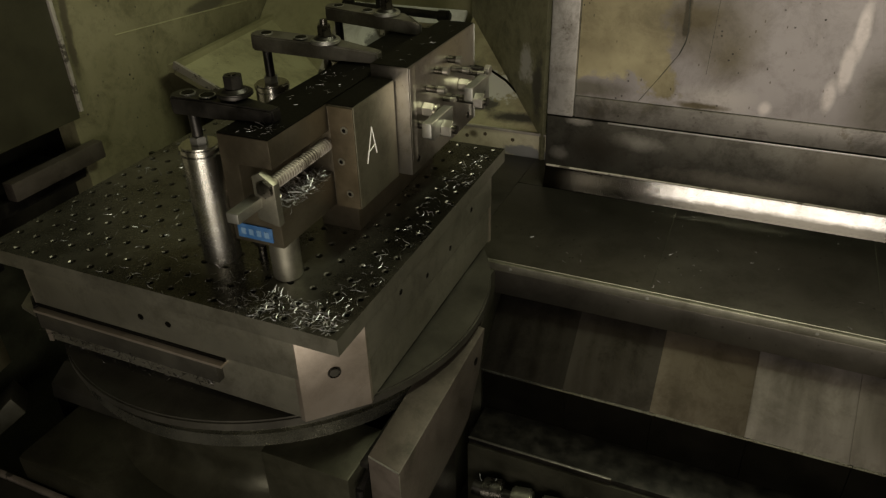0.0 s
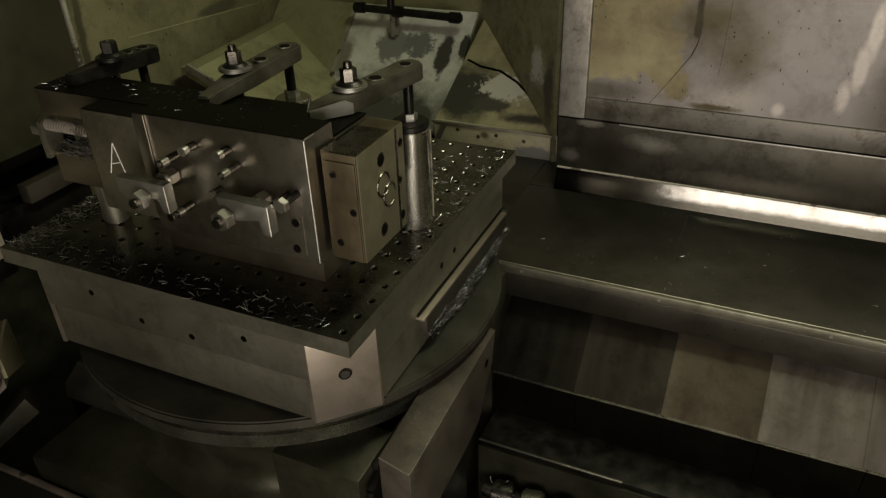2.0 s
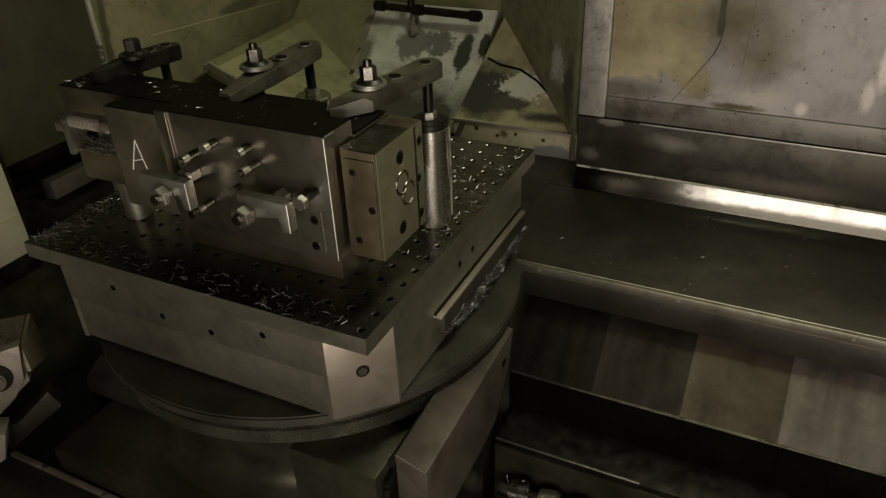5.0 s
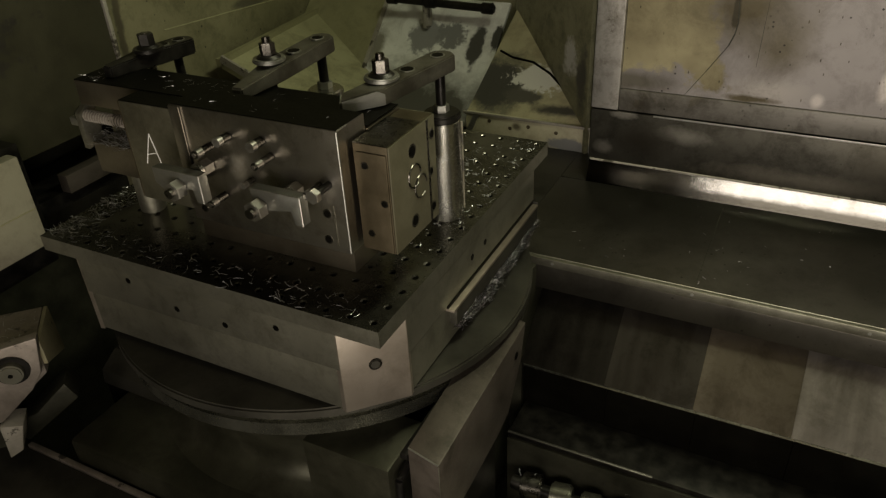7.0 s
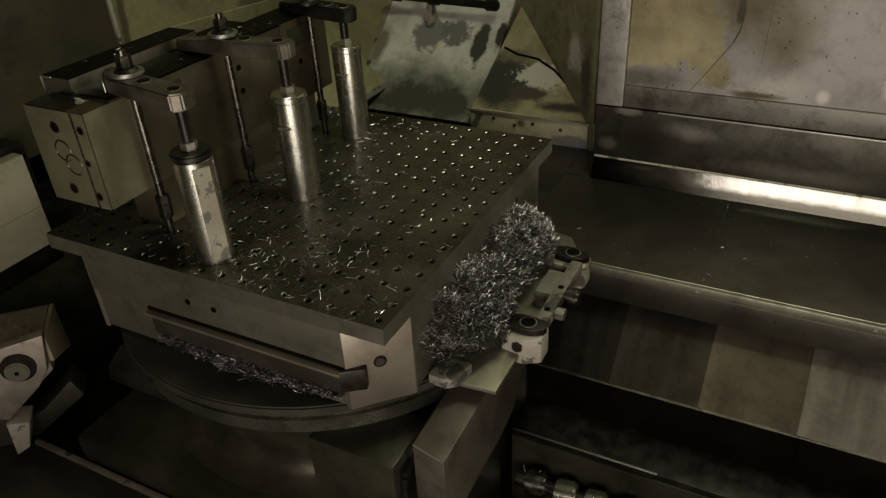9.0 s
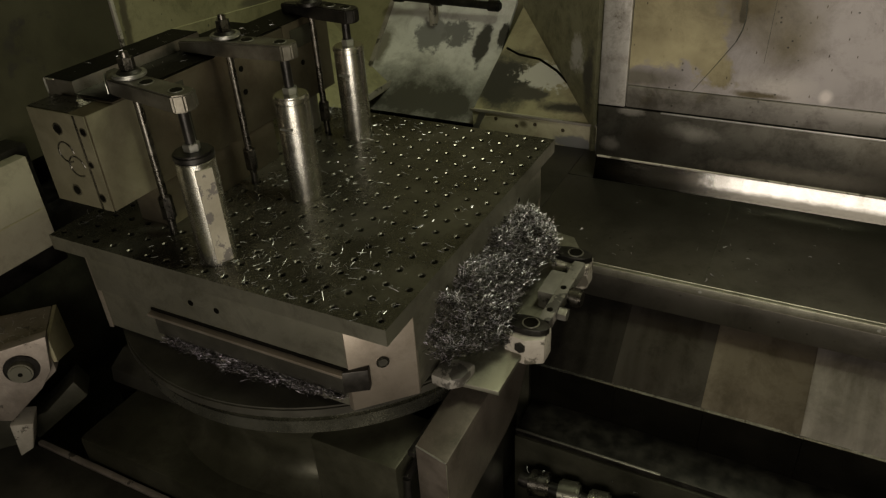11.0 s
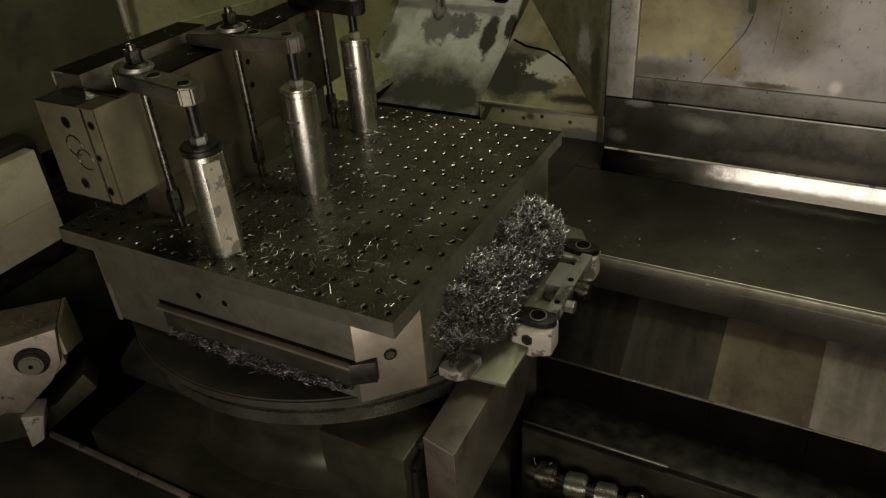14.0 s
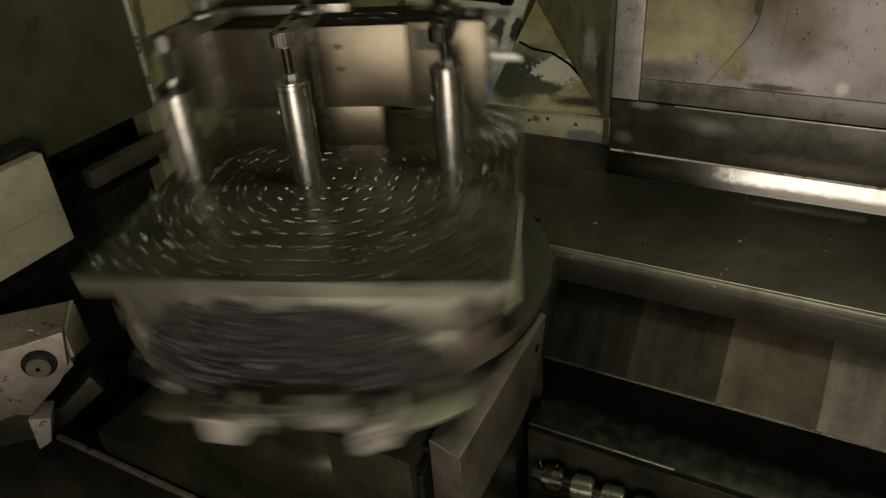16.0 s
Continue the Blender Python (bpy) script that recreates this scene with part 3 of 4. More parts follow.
structure("hopper_strip_end", slab([(-0.056, 0.712, -0.2), (-0.040, 0.712, -0.2), (-0.010, 0.712, -0.137), (-0.026, 0.712, -0.137)], 0.004), STEEL)
structure("hopper_strip_edge", box(-0.056, 0.286, 0.711, 0.7145, -0.140, -0.133, bevel=0.001), CAST)
for x, z in ((0.016, -0.153), (0.073, -0.165), (0.122, -0.1546), (0.195, -0.160)):
    structure("strip_bolt", rod((x, 0.7155, z), (x, 0.713, z), 0.005, 12, bevel=0.001), TAN)
structure("hopper_floor", box(-0.92, 0.29, 0.45, 1.07, -0.34, -0.33, bevel=0.0), DARK)
structure("hopper_front", box(-0.92, 0.30, 0.44, 0.45, -0.74, -0.225, bevel=0.0), DARK)
structure("hopper_rim_end", box(0.258, 0.318, 0.5735, 0.714, -0.212, -0.2005, bevel=0.001), STAINLESS)
structure("hopper_rim", box(-0.38, 0.2575, 0.320, 0.714, -0.212, -0.2005, bevel=0.001), STAINLESS)


def manifold():
    t = thing("coolant_pipe", "dark threaded coolant pipe with couplings on the rear slope", "pipe", (-0.24, 0.965, 0.06))
    a, b = Vector((-0.405, 0.975, 0.066)), Vector((-0.08, 0.975, 0.058))
    part("pipe", rod(a, b, 0.011, 20), BLACK, t)
    for f in (0.02, 0.40, 0.94):
        c = a.lerp(b, f)
        part("coupling", rod(c - Vector((0.016, 0, 0)), c + Vector((0.016, 0, 0)), 0.0155, 20, bevel=0.002), BLACK, t)
    c = a.lerp(b, 0.33)
    part("riser", rod(c, c + Vector((0, 0.01, 0.10)), 0.011, 16), BLACK, t)
    part("pipe_clip", box(-0.30, -0.285, 0.97, 1.0, -0.01, 0.066), CAST, t)


manifold()

# ---- left side
structure("left_panel", box(-0.63, -0.60, -0.9, -0.132, -0.183, 0.012, bevel=0.003), CREAM)
structure("left_panel_seam", box(-0.5995, -0.598, -0.9, -0.135, -0.1005, -0.0985, bevel=0.0), OLIVE)
# black box put in for the shadow behind the panel
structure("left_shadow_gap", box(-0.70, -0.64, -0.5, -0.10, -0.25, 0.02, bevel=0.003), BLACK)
structure("left_rail", box(-0.73, -0.70, 0.015, 0.272, -0.16, -0.117, bevel=0.003), BLOCKGREY)
structure("left_rail_plate", box(-0.90, -0.735, -0.3, 0.23, -0.20, -0.165, bevel=0.003), BLACK)
structure("front_floor_plate", box(-0.98, 0.30, -1.5, -0.400, -0.47, -0.452, bevel=0.003), RAIL_DARK)
structure("front_floor_rim", box(-0.46, -0.10, -0.399, -0.388, -0.47, -0.447, bevel=0.004), STOPGREY)
structure("front_floor_rim_worn", box(-0.098, 0.30, -0.399, -0.388, -0.47, -0.447, bevel=0.002), DARK)


def stop_block():
    t = thing("stop_block", "greasy grey locating block with a socket bolt", "machine block", (-0.393, -0.341, -0.45))
    turn = Matrix.Translation((-0.393, -0.341, 0)) @ Matrix(((-0.7071, -0.7071, 0, 0), (-0.7071, 0.7071, 0, 0), (0, 0, 1, 0), (0, 0, 0, 1)))

    def put(name, bm, mat, parent, label=""):
        bm.transform(turn)
        bmesh.ops.recalc_face_normals(bm, faces=bm.faces[:])
        return part(name, bm, mat, parent, label)

    put("upper_block", prism([(0.004, -0.221), (0.35, -0.217), (0.35, -0.42), (0.09, -0.36), (0.004, -0.29)], "y", 0.0005, 0.116, bevel=0.003), STOPGREY, t)
    put("face_plate", prism([(-0.008, -0.198), (0.08, -0.209), (0.35, -0.204), (0.35, -0.37), (0.13, -0.350), (0.098, -0.362), (0.030, -0.305), (0.006, -0.272)], "y", -0.022, 0.0, bevel=0.003), STOPGREY, t)
    put("side_cheek", prism([(0.0, -0.221), (0.116, -0.221), (0.122, -0.328), (0.0, -0.270)], "x", -0.004, 0.003, bevel=0.001), OLIVE_PEELED, t)
    bolt = put("bolt", rod((0.047, -0.022, -0.252), (0.047, -0.040, -0.252), 0.020, 28, bevel=0.003), IRON, t)
    put("bolt_socket", rod((0.047, -0.0402, -0.252), (0.047, -0.0412, -0.252), 0.004, 12), HOLE, bolt)
    put("bolt_washer", rod((0.047, -0.0222, -0.252), (0.047, -0.026, -0.252), 0.029, 28), BLACK, t)
    put("lower_wedge", prism([(0.066, -0.372), (0.103, -0.364), (0.108, -0.440), (0.083, -0.428)], "y", -0.03, 0.02, bevel=0.002), CAST, t)
    put("bracket", prism([(-0.005, -0.345), (0.06, -0.40), (0.12, -0.41), (0.09, -0.46), (-0.02, -0.385)], "y", 0.03, 0.09, bevel=0.004), DARK, t)
    put("stem", box(0.12, 0.33, 0.02, 0.11, -0.74, -0.385, bevel=0.002), DARK, t)


stop_block()
# unseen boxes, added to keep the opening's light off the low parts
structure("light_block", box(0.26, 1.68, -0.86, -0.80, -0.74, -0.29, bevel=0.004), OLIVE)
structure("light_block_left", box(-0.9, 0.259, -0.86, -0.80, -0.74, -0.29, bevel=0.004), OLIVE)


# ---- base of the rotary table
def pedestal():
    t = thing("table_pedestal", "oily cast pedestal with a polished round bearing ring", "machine base", (0, 0, -0.74))
    part("bearing_ring", rod((0, 0, -0.232), (0, 0, -0.1945), 0.368, 128, bevel=0.007), RING, t)
    part("ring_groove", rod((0, 0, -0.1940), (0, 0, -0.1880), 0.362, 128), OIL_SHADE_BLACK, t)
    bm = bmesh.new()
    profile = ((0.348, -0.2325), (0.318, -0.270), (0.303, -0.310), (0.297, -0.345), (0.302, -0.370), (0.316, -0.388), (0.345, -0.3995))
    rings = [[bm.verts.new((r * math.cos(k * math.pi / 48), r * math.sin(k * math.pi / 48), z)) for k in range(96)] for r, z in profile]
    for up, low in zip(rings, rings[1:]):
        for k in range(96):
            bm.faces.new((up[k], low[k], low[(k + 1) % 96], up[(k + 1) % 96]))
    bm.faces.new(rings[0])
    bm.faces.new(rings[-1][::-1])
    part("skirt", bm, GREASY, t, "oily cast skirt flaring into the saddle")
    part("saddle", box(-0.345, 0.30, -0.383, 0.36, -0.74, -0.40, bevel=0.012), GREASY, t)
    part("saddle_block", box(0.155, 0.305, -0.318, -0.21, -0.3995, -0.25, bevel=0.004), GREASY, t)
    part("flank_block", prism([(-0.245, -0.3995), (-0.240, -0.368), (-0.200, -0.345), (-0.02, -0.345), (-0.02, -0.3995)], "x", -0.405, -0.10, bevel=0.003), RAIL_DARK, t)
    part("flank_leg", box(-0.405, -0.346, -0.24, -0.02, -0.74, -0.40, bevel=0.002), OIL_SHADE_BLACK, t)


pedestal()


# ---- the rotary table
def holed_plate():
    """A plate whose top is a lattice of countersunk holes."""
    bm = bmesh.new()
    e, n, pitch = 0.3125, 17, 0.0372
    cuts = [-e] + [(i - n / 2) * pitch for i in range(1, n)] + [e]
    grid = [[bm.verts.new((x, y, 0)) for y in cuts] for x in cuts]
    for i in range(n):
        for j in range(n):
            cx, cy = (i - (n - 1) / 2) * pitch, (j - (n - 1) / 2) * pitch
            if abs(cx) > 0.29:
                cx = math.copysign(0.2965, cx)
            if abs(cy) > 0.29:
                cy = math.copysign(0.2965, cy)
            rings = []
            for r, z in ((0.0061, 0.0), (0.0042, -0.0016), (0.0042, -0.011)):
                rings.append([bm.verts.new((cx + r * math.cos(k * math.pi / 4 + math.pi / 8), cy + r * math.sin(k * math.pi / 4 + math.pi / 8), z)) for k in range(8)])
            a, b, c, d = grid[i + 1][j + 1], grid[i][j + 1], grid[i][j], grid[i + 1][j]
            o = rings[0]
            for corner, k in ((a, 0), (b, 2), (c, 4), (d, 6)):
                bm.faces.new((corner, o[(k + 1) % 8], o[k]))
            for p, q, k in ((a, b, 1), (b, c, 3), (c, d, 5), (d, a, 7)):
                bm.faces.new((p, q, o[(k + 1) % 8], o[k]))
            for u, v in ((0, 1), (1, 2)):
                for k in range(8):
                    bm.faces.new((rings[u][k], rings[u][(k + 1) % 8], rings[v][(k + 1) % 8], rings[v][k])).material_index = 1 - u
            bm.faces.new(rings[2])
    rim = [bm.verts.new((x, y, -0.026)) for x, y in ((-e, -e), (e, -e), (e, e), (-e, e))]
    sides = ([grid[i][0] for i in range(n + 1)], [grid[n][j] for j in range(n + 1)], [grid[n - i][n] for i in range(n + 1)], [grid[0][n - j] for j in range(n + 1)])
    for k, row in enumerate(sides):
        bm.faces.new((rim[k], rim[(k + 1) % 4], *row[::-1])).material_index = 2
    bm.faces.new(rim[::-1])
    bmesh.ops.recalc_face_normals(bm, faces=bm.faces[:])
    return bm


def pallet():
    t = thing("rotary_pallet", "oily steel machining pallet with drilled tooling plate", "machine pallet", (0, 0, -0.186))
    top = part("tooling_plate", holed_plate(), PLATE, t, "dark oily tooling plate with rows of tapped holes", False)
    top.data.materials.append(RIM)
    top.data.materials.append(IRON)
    k, c = 0.311, 0.243
    body = part("body", prism([(-c, -k), (c, -k), (k, -c), (k, c), (c, k), (-c, k), (-k, c), (-k, -c)], "z", -0.0890, -0.0265, bevel=0.0015), IRON, t)
    j, m = 0.3085, 0.3095
    part("lower_body", prism([(-c, -m), (c, -m), (j, -c), (j, c), (c, m), (-c, m), (-j, c), (-j, -c)], "z", -0.162, -0.0893, bevel=0.0025), IRON, t)
    # the flange's dark tone carries the shade under the pallet
    part("base_flange", rod((0, 0, -0.187), (0, 0, -0.1685), 0.377, 128, bevel=0.003), RAIL_DARK, t, "oily round turntable flange with table shade in its colour")
    part("flange_neck", rod((0, 0, -0.168), (0, 0, -0.1625), 0.300, 64), OIL_SHADE_BLACK, t)
    for sx in (-1, 1):
        for sy in (-1, 1):
            bm = prism([(sx * 0.235, sy * 0.3095), (sx * 0.2435, sy * 0.3114), (sx * 0.3114, sy * 0.2435), (sx * 0.3095, sy * 0.235)], "z", -0.165, -0.0265, bevel=0.0012)
            block = part("corner_block", bm, CORNER, t, "bare tan-tinted steel corner block")
            d = Vector((sx * 0.7071, sy * 0.7071, 0))
            p = Vector((sx * 0.2777, sy * 0.2777, -0.090))
            part("corner_screw", rod(p, p + d * 0.0012, 0.0095, 16), STUD, block)
            part("corner_screw_head", rod(p + d * 0.0011, p + d * 0.0022, 0.0065, 12), RAIL_DARK, block)
    for x, z in ((-0.136, -0.041), (-0.045, -0.068), (0.047, -0.070), (0.143, -0.046)):
        for s in (-1, 1):
            part("side_hole", rod((x, s * (k - 0.001), z), (x, s * (k + 0.0008), z), 0.0040, 12), HOLE, body)
            part("side_hole_rim", rod((x, s * (k - 0.001), z), (x, s * (k + 0.0004), z), 0.0052, 12), STUD, body)
    for s in (-1, 1):
        part("guide_bar", box(*sorted((s * 0.300, s * 0.3225)), -0.122, 0.239, -0.0990, -0.0940, bevel=0.001), CORNER, t, "bright ground guide bar")
        part("guide_gap", box(*sorted((s * 0.3105, s * 0.3125)), -0.122, 0.243, -0.0939, -0.0885, bevel=0), OIL_SHADE_BLACK, t)
        part("guide_rail", box(*sorted((s * 0.2985, s * 0.3205)), -0.110, 0.238, -0.1300, -0.0995, bevel=0.001), RAIL_DARK, t)
        part("guide_stop", prism([(s * 0.300, 0.2385), (s * 0.3212, 0.2385), (s * 0.3010, 0.268), (s * 0.285, 0.262)], "z", -0.126, -0.090, bevel=0.001), BLACK, t)
        for y in (0.02, -0.03):
            part("side_hole", rod((s * (k - 0.001), y, -0.055), (s * (k + 0.0008), y, -0.055), 0.005, 12), HOLE, body)
    MOVING.append(t)


pallet()


def hexagon(a, b, r):
    return rod(a, b, r, 6, bevel=0.0008)


def workpiece():
    t = thing("workpiece", "machined iron casting with a bolted steel plate, chalk marked A", "workpiece", (0.02, -0.19, 0.0))
    # the long casting: a channel at one end, solid behind
    part("casting", box(-0.121, 0.262, -0.2110, -0.134, 0.078, 0.226, bevel=0.002), CASTING, t)
    part("channel", prism([(-0.134, 0.078), (-0.210, 0.078), (-0.210, 0.128), (-0.160, 0.128), (-0.160, 0.190), (-0.210, 0.190), (-0.210, 0.228), (-0.134, 0.228)], "x", -0.256, -0.1215, bevel=0.0015), CASTING, t)
    front = part("marked_block", box(-0.121, -0.003, -0.250, -0.2115, 0.076, 0.227, bevel=0.0015), MARKED, t)
    part("end_strip", box(-0.1240, -0.1215, -0.2495, -0.212, 0.077, 0.226, bevel=0.001), TAN, t)
    for y, z in ((-0.235, 0.1945), (-0.226, 0.1475), (-0.235, 0.0995)):
        part("strip_screw", rod((-0.1235, y, z), (-0.1255, y, z), 0.0055, 14, bevel=0.0008), IRON, t)
        part("strip_screw_socket", rod((-0.1254, y, z), (-0.1258, y, z), 0.0030, 6), HOLE, t)
    for a, b in (((-0.077, 0.184), (-0.0955, 0.136)), ((-0.077, 0.184), (-0.067, 0.141)), ((-0.089, 0.151), (-0.070, 0.156))):
        part("chalk_stroke", rod((a[0], -0.2503, a[1]), (b[0], -0.2503, b[1]), 0.0007, 6), WHITE, front, "white chalk letter stroke")
    # plate with its studs and clamping fingers
    plate = part("bolted_plate", box(0.0, 0.258, -0.272, -0.2115, 0.078, 0.2455, bevel=0.0015), FACE_PLATE, t, "ground steel plate with studs")
    part("plate_edge", box(0.0005, 0.018, -0.2745, -0.2725, 0.10, 0.2445, bevel=0.0008), FACE_PLATE, plate)
    part("plate_chamfer", rod((0.2575, -0.2716, 0.080), (0.2575, -0.2716, 0.2445), 0.0014, 8), STEEL, plate)
    part("plate_chamfer", rod((0.2575, -0.2716, 0.2450), (0.2575, -0.250, 0.2450), 0.0012, 8), CHROME, plate)
    studs = ((0.060, 0.197, 0.032, 0.0055), (0.092, 0.215, 0.022, 0.0055), (0.145, 0.217, 0.022, 0.006), (0.156, 0.198, 0.034, 0.005),
             (0.066, 0.127, 0.030, 0.0055), (0.120, 0.160, 0.02, 0.004), (0.225, 0.171, 0.032, 0.0045))
    for x, z, out, r in studs:
        s = part("stud", rod((x, -0.2725, z), (x, -0.2725 - out, z), r, 16, bevel=0.0008), STUD, plate)
        part("stud_collar", rod((x, -0.2760 - out * 0.5, z), (x, -0.2790 - out * 0.75, z), r * 1.12, 16), NUT, plate)
        part("stud_tip", rod((x, -0.2725 - out, z), (x, -0.2735 - out, z), r * 0.55, 8), NUT, plate)
    for x, z in ((0.048, 0.168), (0.190, 0.160)):
        part("spacer_nut", hexagon((x, -0.2725, z), (x, -0.290, z), 0.011), NUT, plate)
        part("spacer_washer", rod((x, -0.2905, z), (x, -0.296, z), 0.011, 20, bevel=0.001), CHROME, plate)
    for x0, x1, z, nx, nz in ((-0.014, 0.066, 0.172, 0.030, 0.150), (0.148, 0.222, 0.172, 0.160, 0.148)):
        arm = part("finger_clamp", prism([(x0, z), (x1, z), (x1, z - 0.040), (x1 - 0.012, z - 0.040), (x1 - 0.016, z - 0.022), (x0 + 0.012, z - 0.030), (x0, z - 0.022)], "y", -0.312, -0.297, bevel=0.0016), STEEL, t, "bent steel finger clamp")
        # bright rods put the highlights on the arm's edges into the shape
        part("edge_wear", rod((x0 + 0.001, -0.3118, z - 0.0003), (x1 - 0.001, -0.3118, z - 0.0003), 0.0010, 6), NUT, arm)
        part("edge_wear", rod((x1 - 0.0003, -0.3118, z - 0.001), (x1 - 0.0003, -0.3118, z - 0.039), 0.0010, 6), NUT, arm)
        part("clamp_nut", hexagon((nx, -0.3125, nz), (nx, -0.328, nz), 0.0135), NUT, arm)
        part("clamp_stud", rod((nx, -0.2725, nz), (nx, -0.334, nz), 0.0065, 14), STUD, arm)
    part("jack_screw", rod((0.238, -0.2725, 0.174), (0.238, -0.300, 0.174), 0.005, 12), BLACK, plate)
    part("jack_nut", hexagon((0.238, -0.300, 0.174), (0.238, -0.309, 0.174), 0.0095), NUT, plate)
    for x, z in ((0.022, 0.098), (0.229, 0.132), (0.226, 0.094)):
        part("plate_hole", rod((x, -0.2715, z), (x, -0.2728, z), 0.0062, 14), STUD, plate)
        part("plate_hole_core", rod((x, -0.2715, z), (x, -0.2732, z), 0.0044, 14), HOLE, plate)
    part("plate_scribe", box(0.2395, 0.2405, -0.2732, -0.2722, 0.088, 0.145, bevel=0), CHROME, plate)
    # far end block
    end = part("end_block", box(0.2625, 0.310, -0.250, -0.134, 0.078, 0.224, bevel=0.002), TAN, t, "oil-stained end block with bored ports")
    part("end_face_plate", box(0.268, 0.309, -0.2525, -0.2505, 0.080, 0.214, bevel=0.001), TAN, end)
    part("end_cover", box(0.3102, 0.3125, -0.2495, -0.1345, 0.0785, 0.2235, bevel=0.0006), ENDFACE, end, "cream oil-stained end face")
    part("end_rear_cover", box(0.225, 0.3095, -0.1338, -0.1322, 0.0785, 0.2235, bevel=0.0006), ENDFACE, end, "cream oil-stained end face")
    part("keyway", box(0.312, 0.3129, -0.1575, -0.1530, 0.079, 0.223, bevel=0.0), STUD, end)
    for x, z in ((0.279, 0.197), (0.302, 0.150), (0.279, 0.104)):
        part("face_hole", rod((x, -0.2520, z), (x, -0.2532, z), 0.0050, 14), STUD, end)
        part("face_hole_core", rod((x, -0.2520, z), (x, -0.2536, z), 0.0036, 14), HOLE, end)
    for y, z, r in ((-0.196, 0.198, 0.0085), (-0.144, 0.200, 0.006), (-0.200, 0.102, 0.0085), (-0.149, 0.098, 0.0065), (-0.15, 0.15, 0.005)):
        part("port", rod((0.3120, y, z), (0.3132, y, z), r * 0.78, 20), HOLE, end)
        part("port_rim", rod((0.3120, y, z), (0.3129, y, z), r + 0.0006, 20), STUD, end)
    for y, z, r in ((-0.194, 0.163, 0.0155), (-0.180, 0.143, 0.0155)):
        bm = bmesh.new()
        for k in range(18):
            p, q = radians(k * 17), radians(k * 17 + 17)
            rod_bm(bm, (0.3127, y + r * math.cos(p), z + r * math.sin(p)), (0.3127, y + r * math.cos(q), z + r * math.sin(q)), 0.0013, 6)
        part("wire_ring", bm, STUD, end)
    # oily tops: thin sheets with the dark wall's reflection put into their colour
    part("dimmed_oily_top", box(-0.255, 0.261, -0.2098, -0.1345, 0.2283, 0.2295, bevel=0), OIL_SHADE_BLACK, t, "oily upper face with dark reflection in its colour")
    part("dimmed_oily_top_front", box(-0.120, -0.004, -0.2490, -0.2105, 0.2273, 0.2283, bevel=0), OIL_SHADE_BLACK, t, "oily upper face with dark reflection in its colour")
    part("dimmed_oily_top_plate", box(0.001, 0.257, -0.2705, -0.2122, 0.2457, 0.2465, bevel=0), OIL_SHADE_BLACK, t, "oily upper face with dark reflection in its colour")
    part("oily_top_end", box(0.263, 0.3095, -0.2495, -0.166, 0.2242, 0.2250, bevel=0), STUD, t, "oily upper face with dark reflection in its colour")
    # rear face
    part("rear_groove", box(0.13, 0.15, -0.1345, -0.1328, 0.09, 0.215, bevel=0), DARK, t)
    part("rear_pocket", box(-0.20, -0.14, -0.1345, -0.1326, 0.180, 0.215, bevel=0), DARK, t)
    for x, z in ((0.0, 0.19), (0.0, 0.15), (-0.165, 0.15)):
        part("rear_hole", rod((x, -0.1345, z), (x, -0.1328, z), 0.005, 12), HOLE, t)
    # screw, tag and supports
    rodp = part("clamp_screw", rod((-0.262, -0.205, 0.170), (-0.1215, -0.205, 0.170), 0.0085, 20), STOPGREY, t, "pale threaded clamp screw")
    for i in range(24):
        x = -0.256 + i * 0.0055
        part("thread", rod((x, -0.205, 0.170), (x + 0.0016, -0.205, 0.170), 0.0094, 14), CAST, rodp)
    part("screw_nut", hexagon((-0.272, -0.205, 0.170), (-0.2600, -0.205, 0.170), 0.0125), STUD, t)
    part("screw_flat", box(-0.315, -0.262, -0.196, -0.178, 0.142, 0.156, bevel=0.002), STEEL, t)
    part("swivel_lug", prism([(-0.218, 0.118), (-0.186, 0.124), (-0.186, 0.184), (-0.198, 0.190), (-0.218, 0.176)], "x", -0.268, -0.2565, bevel=0.002), IRON, t)
    tag = part("tag", box(-0.2585, -0.2565, -0.196, -0.142, 0.085, 0.106, bevel=0.0005), BLUE, t, "worn blue tag with unreadable marks")
    for i in range(4):
        part("tag_bar", box(-0.2592, -0.2584, -0.191 + i * 0.012, -0.184 + i * 0.012, 0.091, 0.100, bevel=0), PRINT, tag)
    part("riser_block", box(-0.062, 0.215, -0.208, -0.14, 0.0, 0.0775, bevel=0.002), CASTING, t)
    part("support_puck", rod((-0.207, -0.172, 0.0), (-0.207, -0.172, 0.0775), 0.021, 28, bevel=0.002), IRON, t)
    MOVING.append(t)


workpiece()


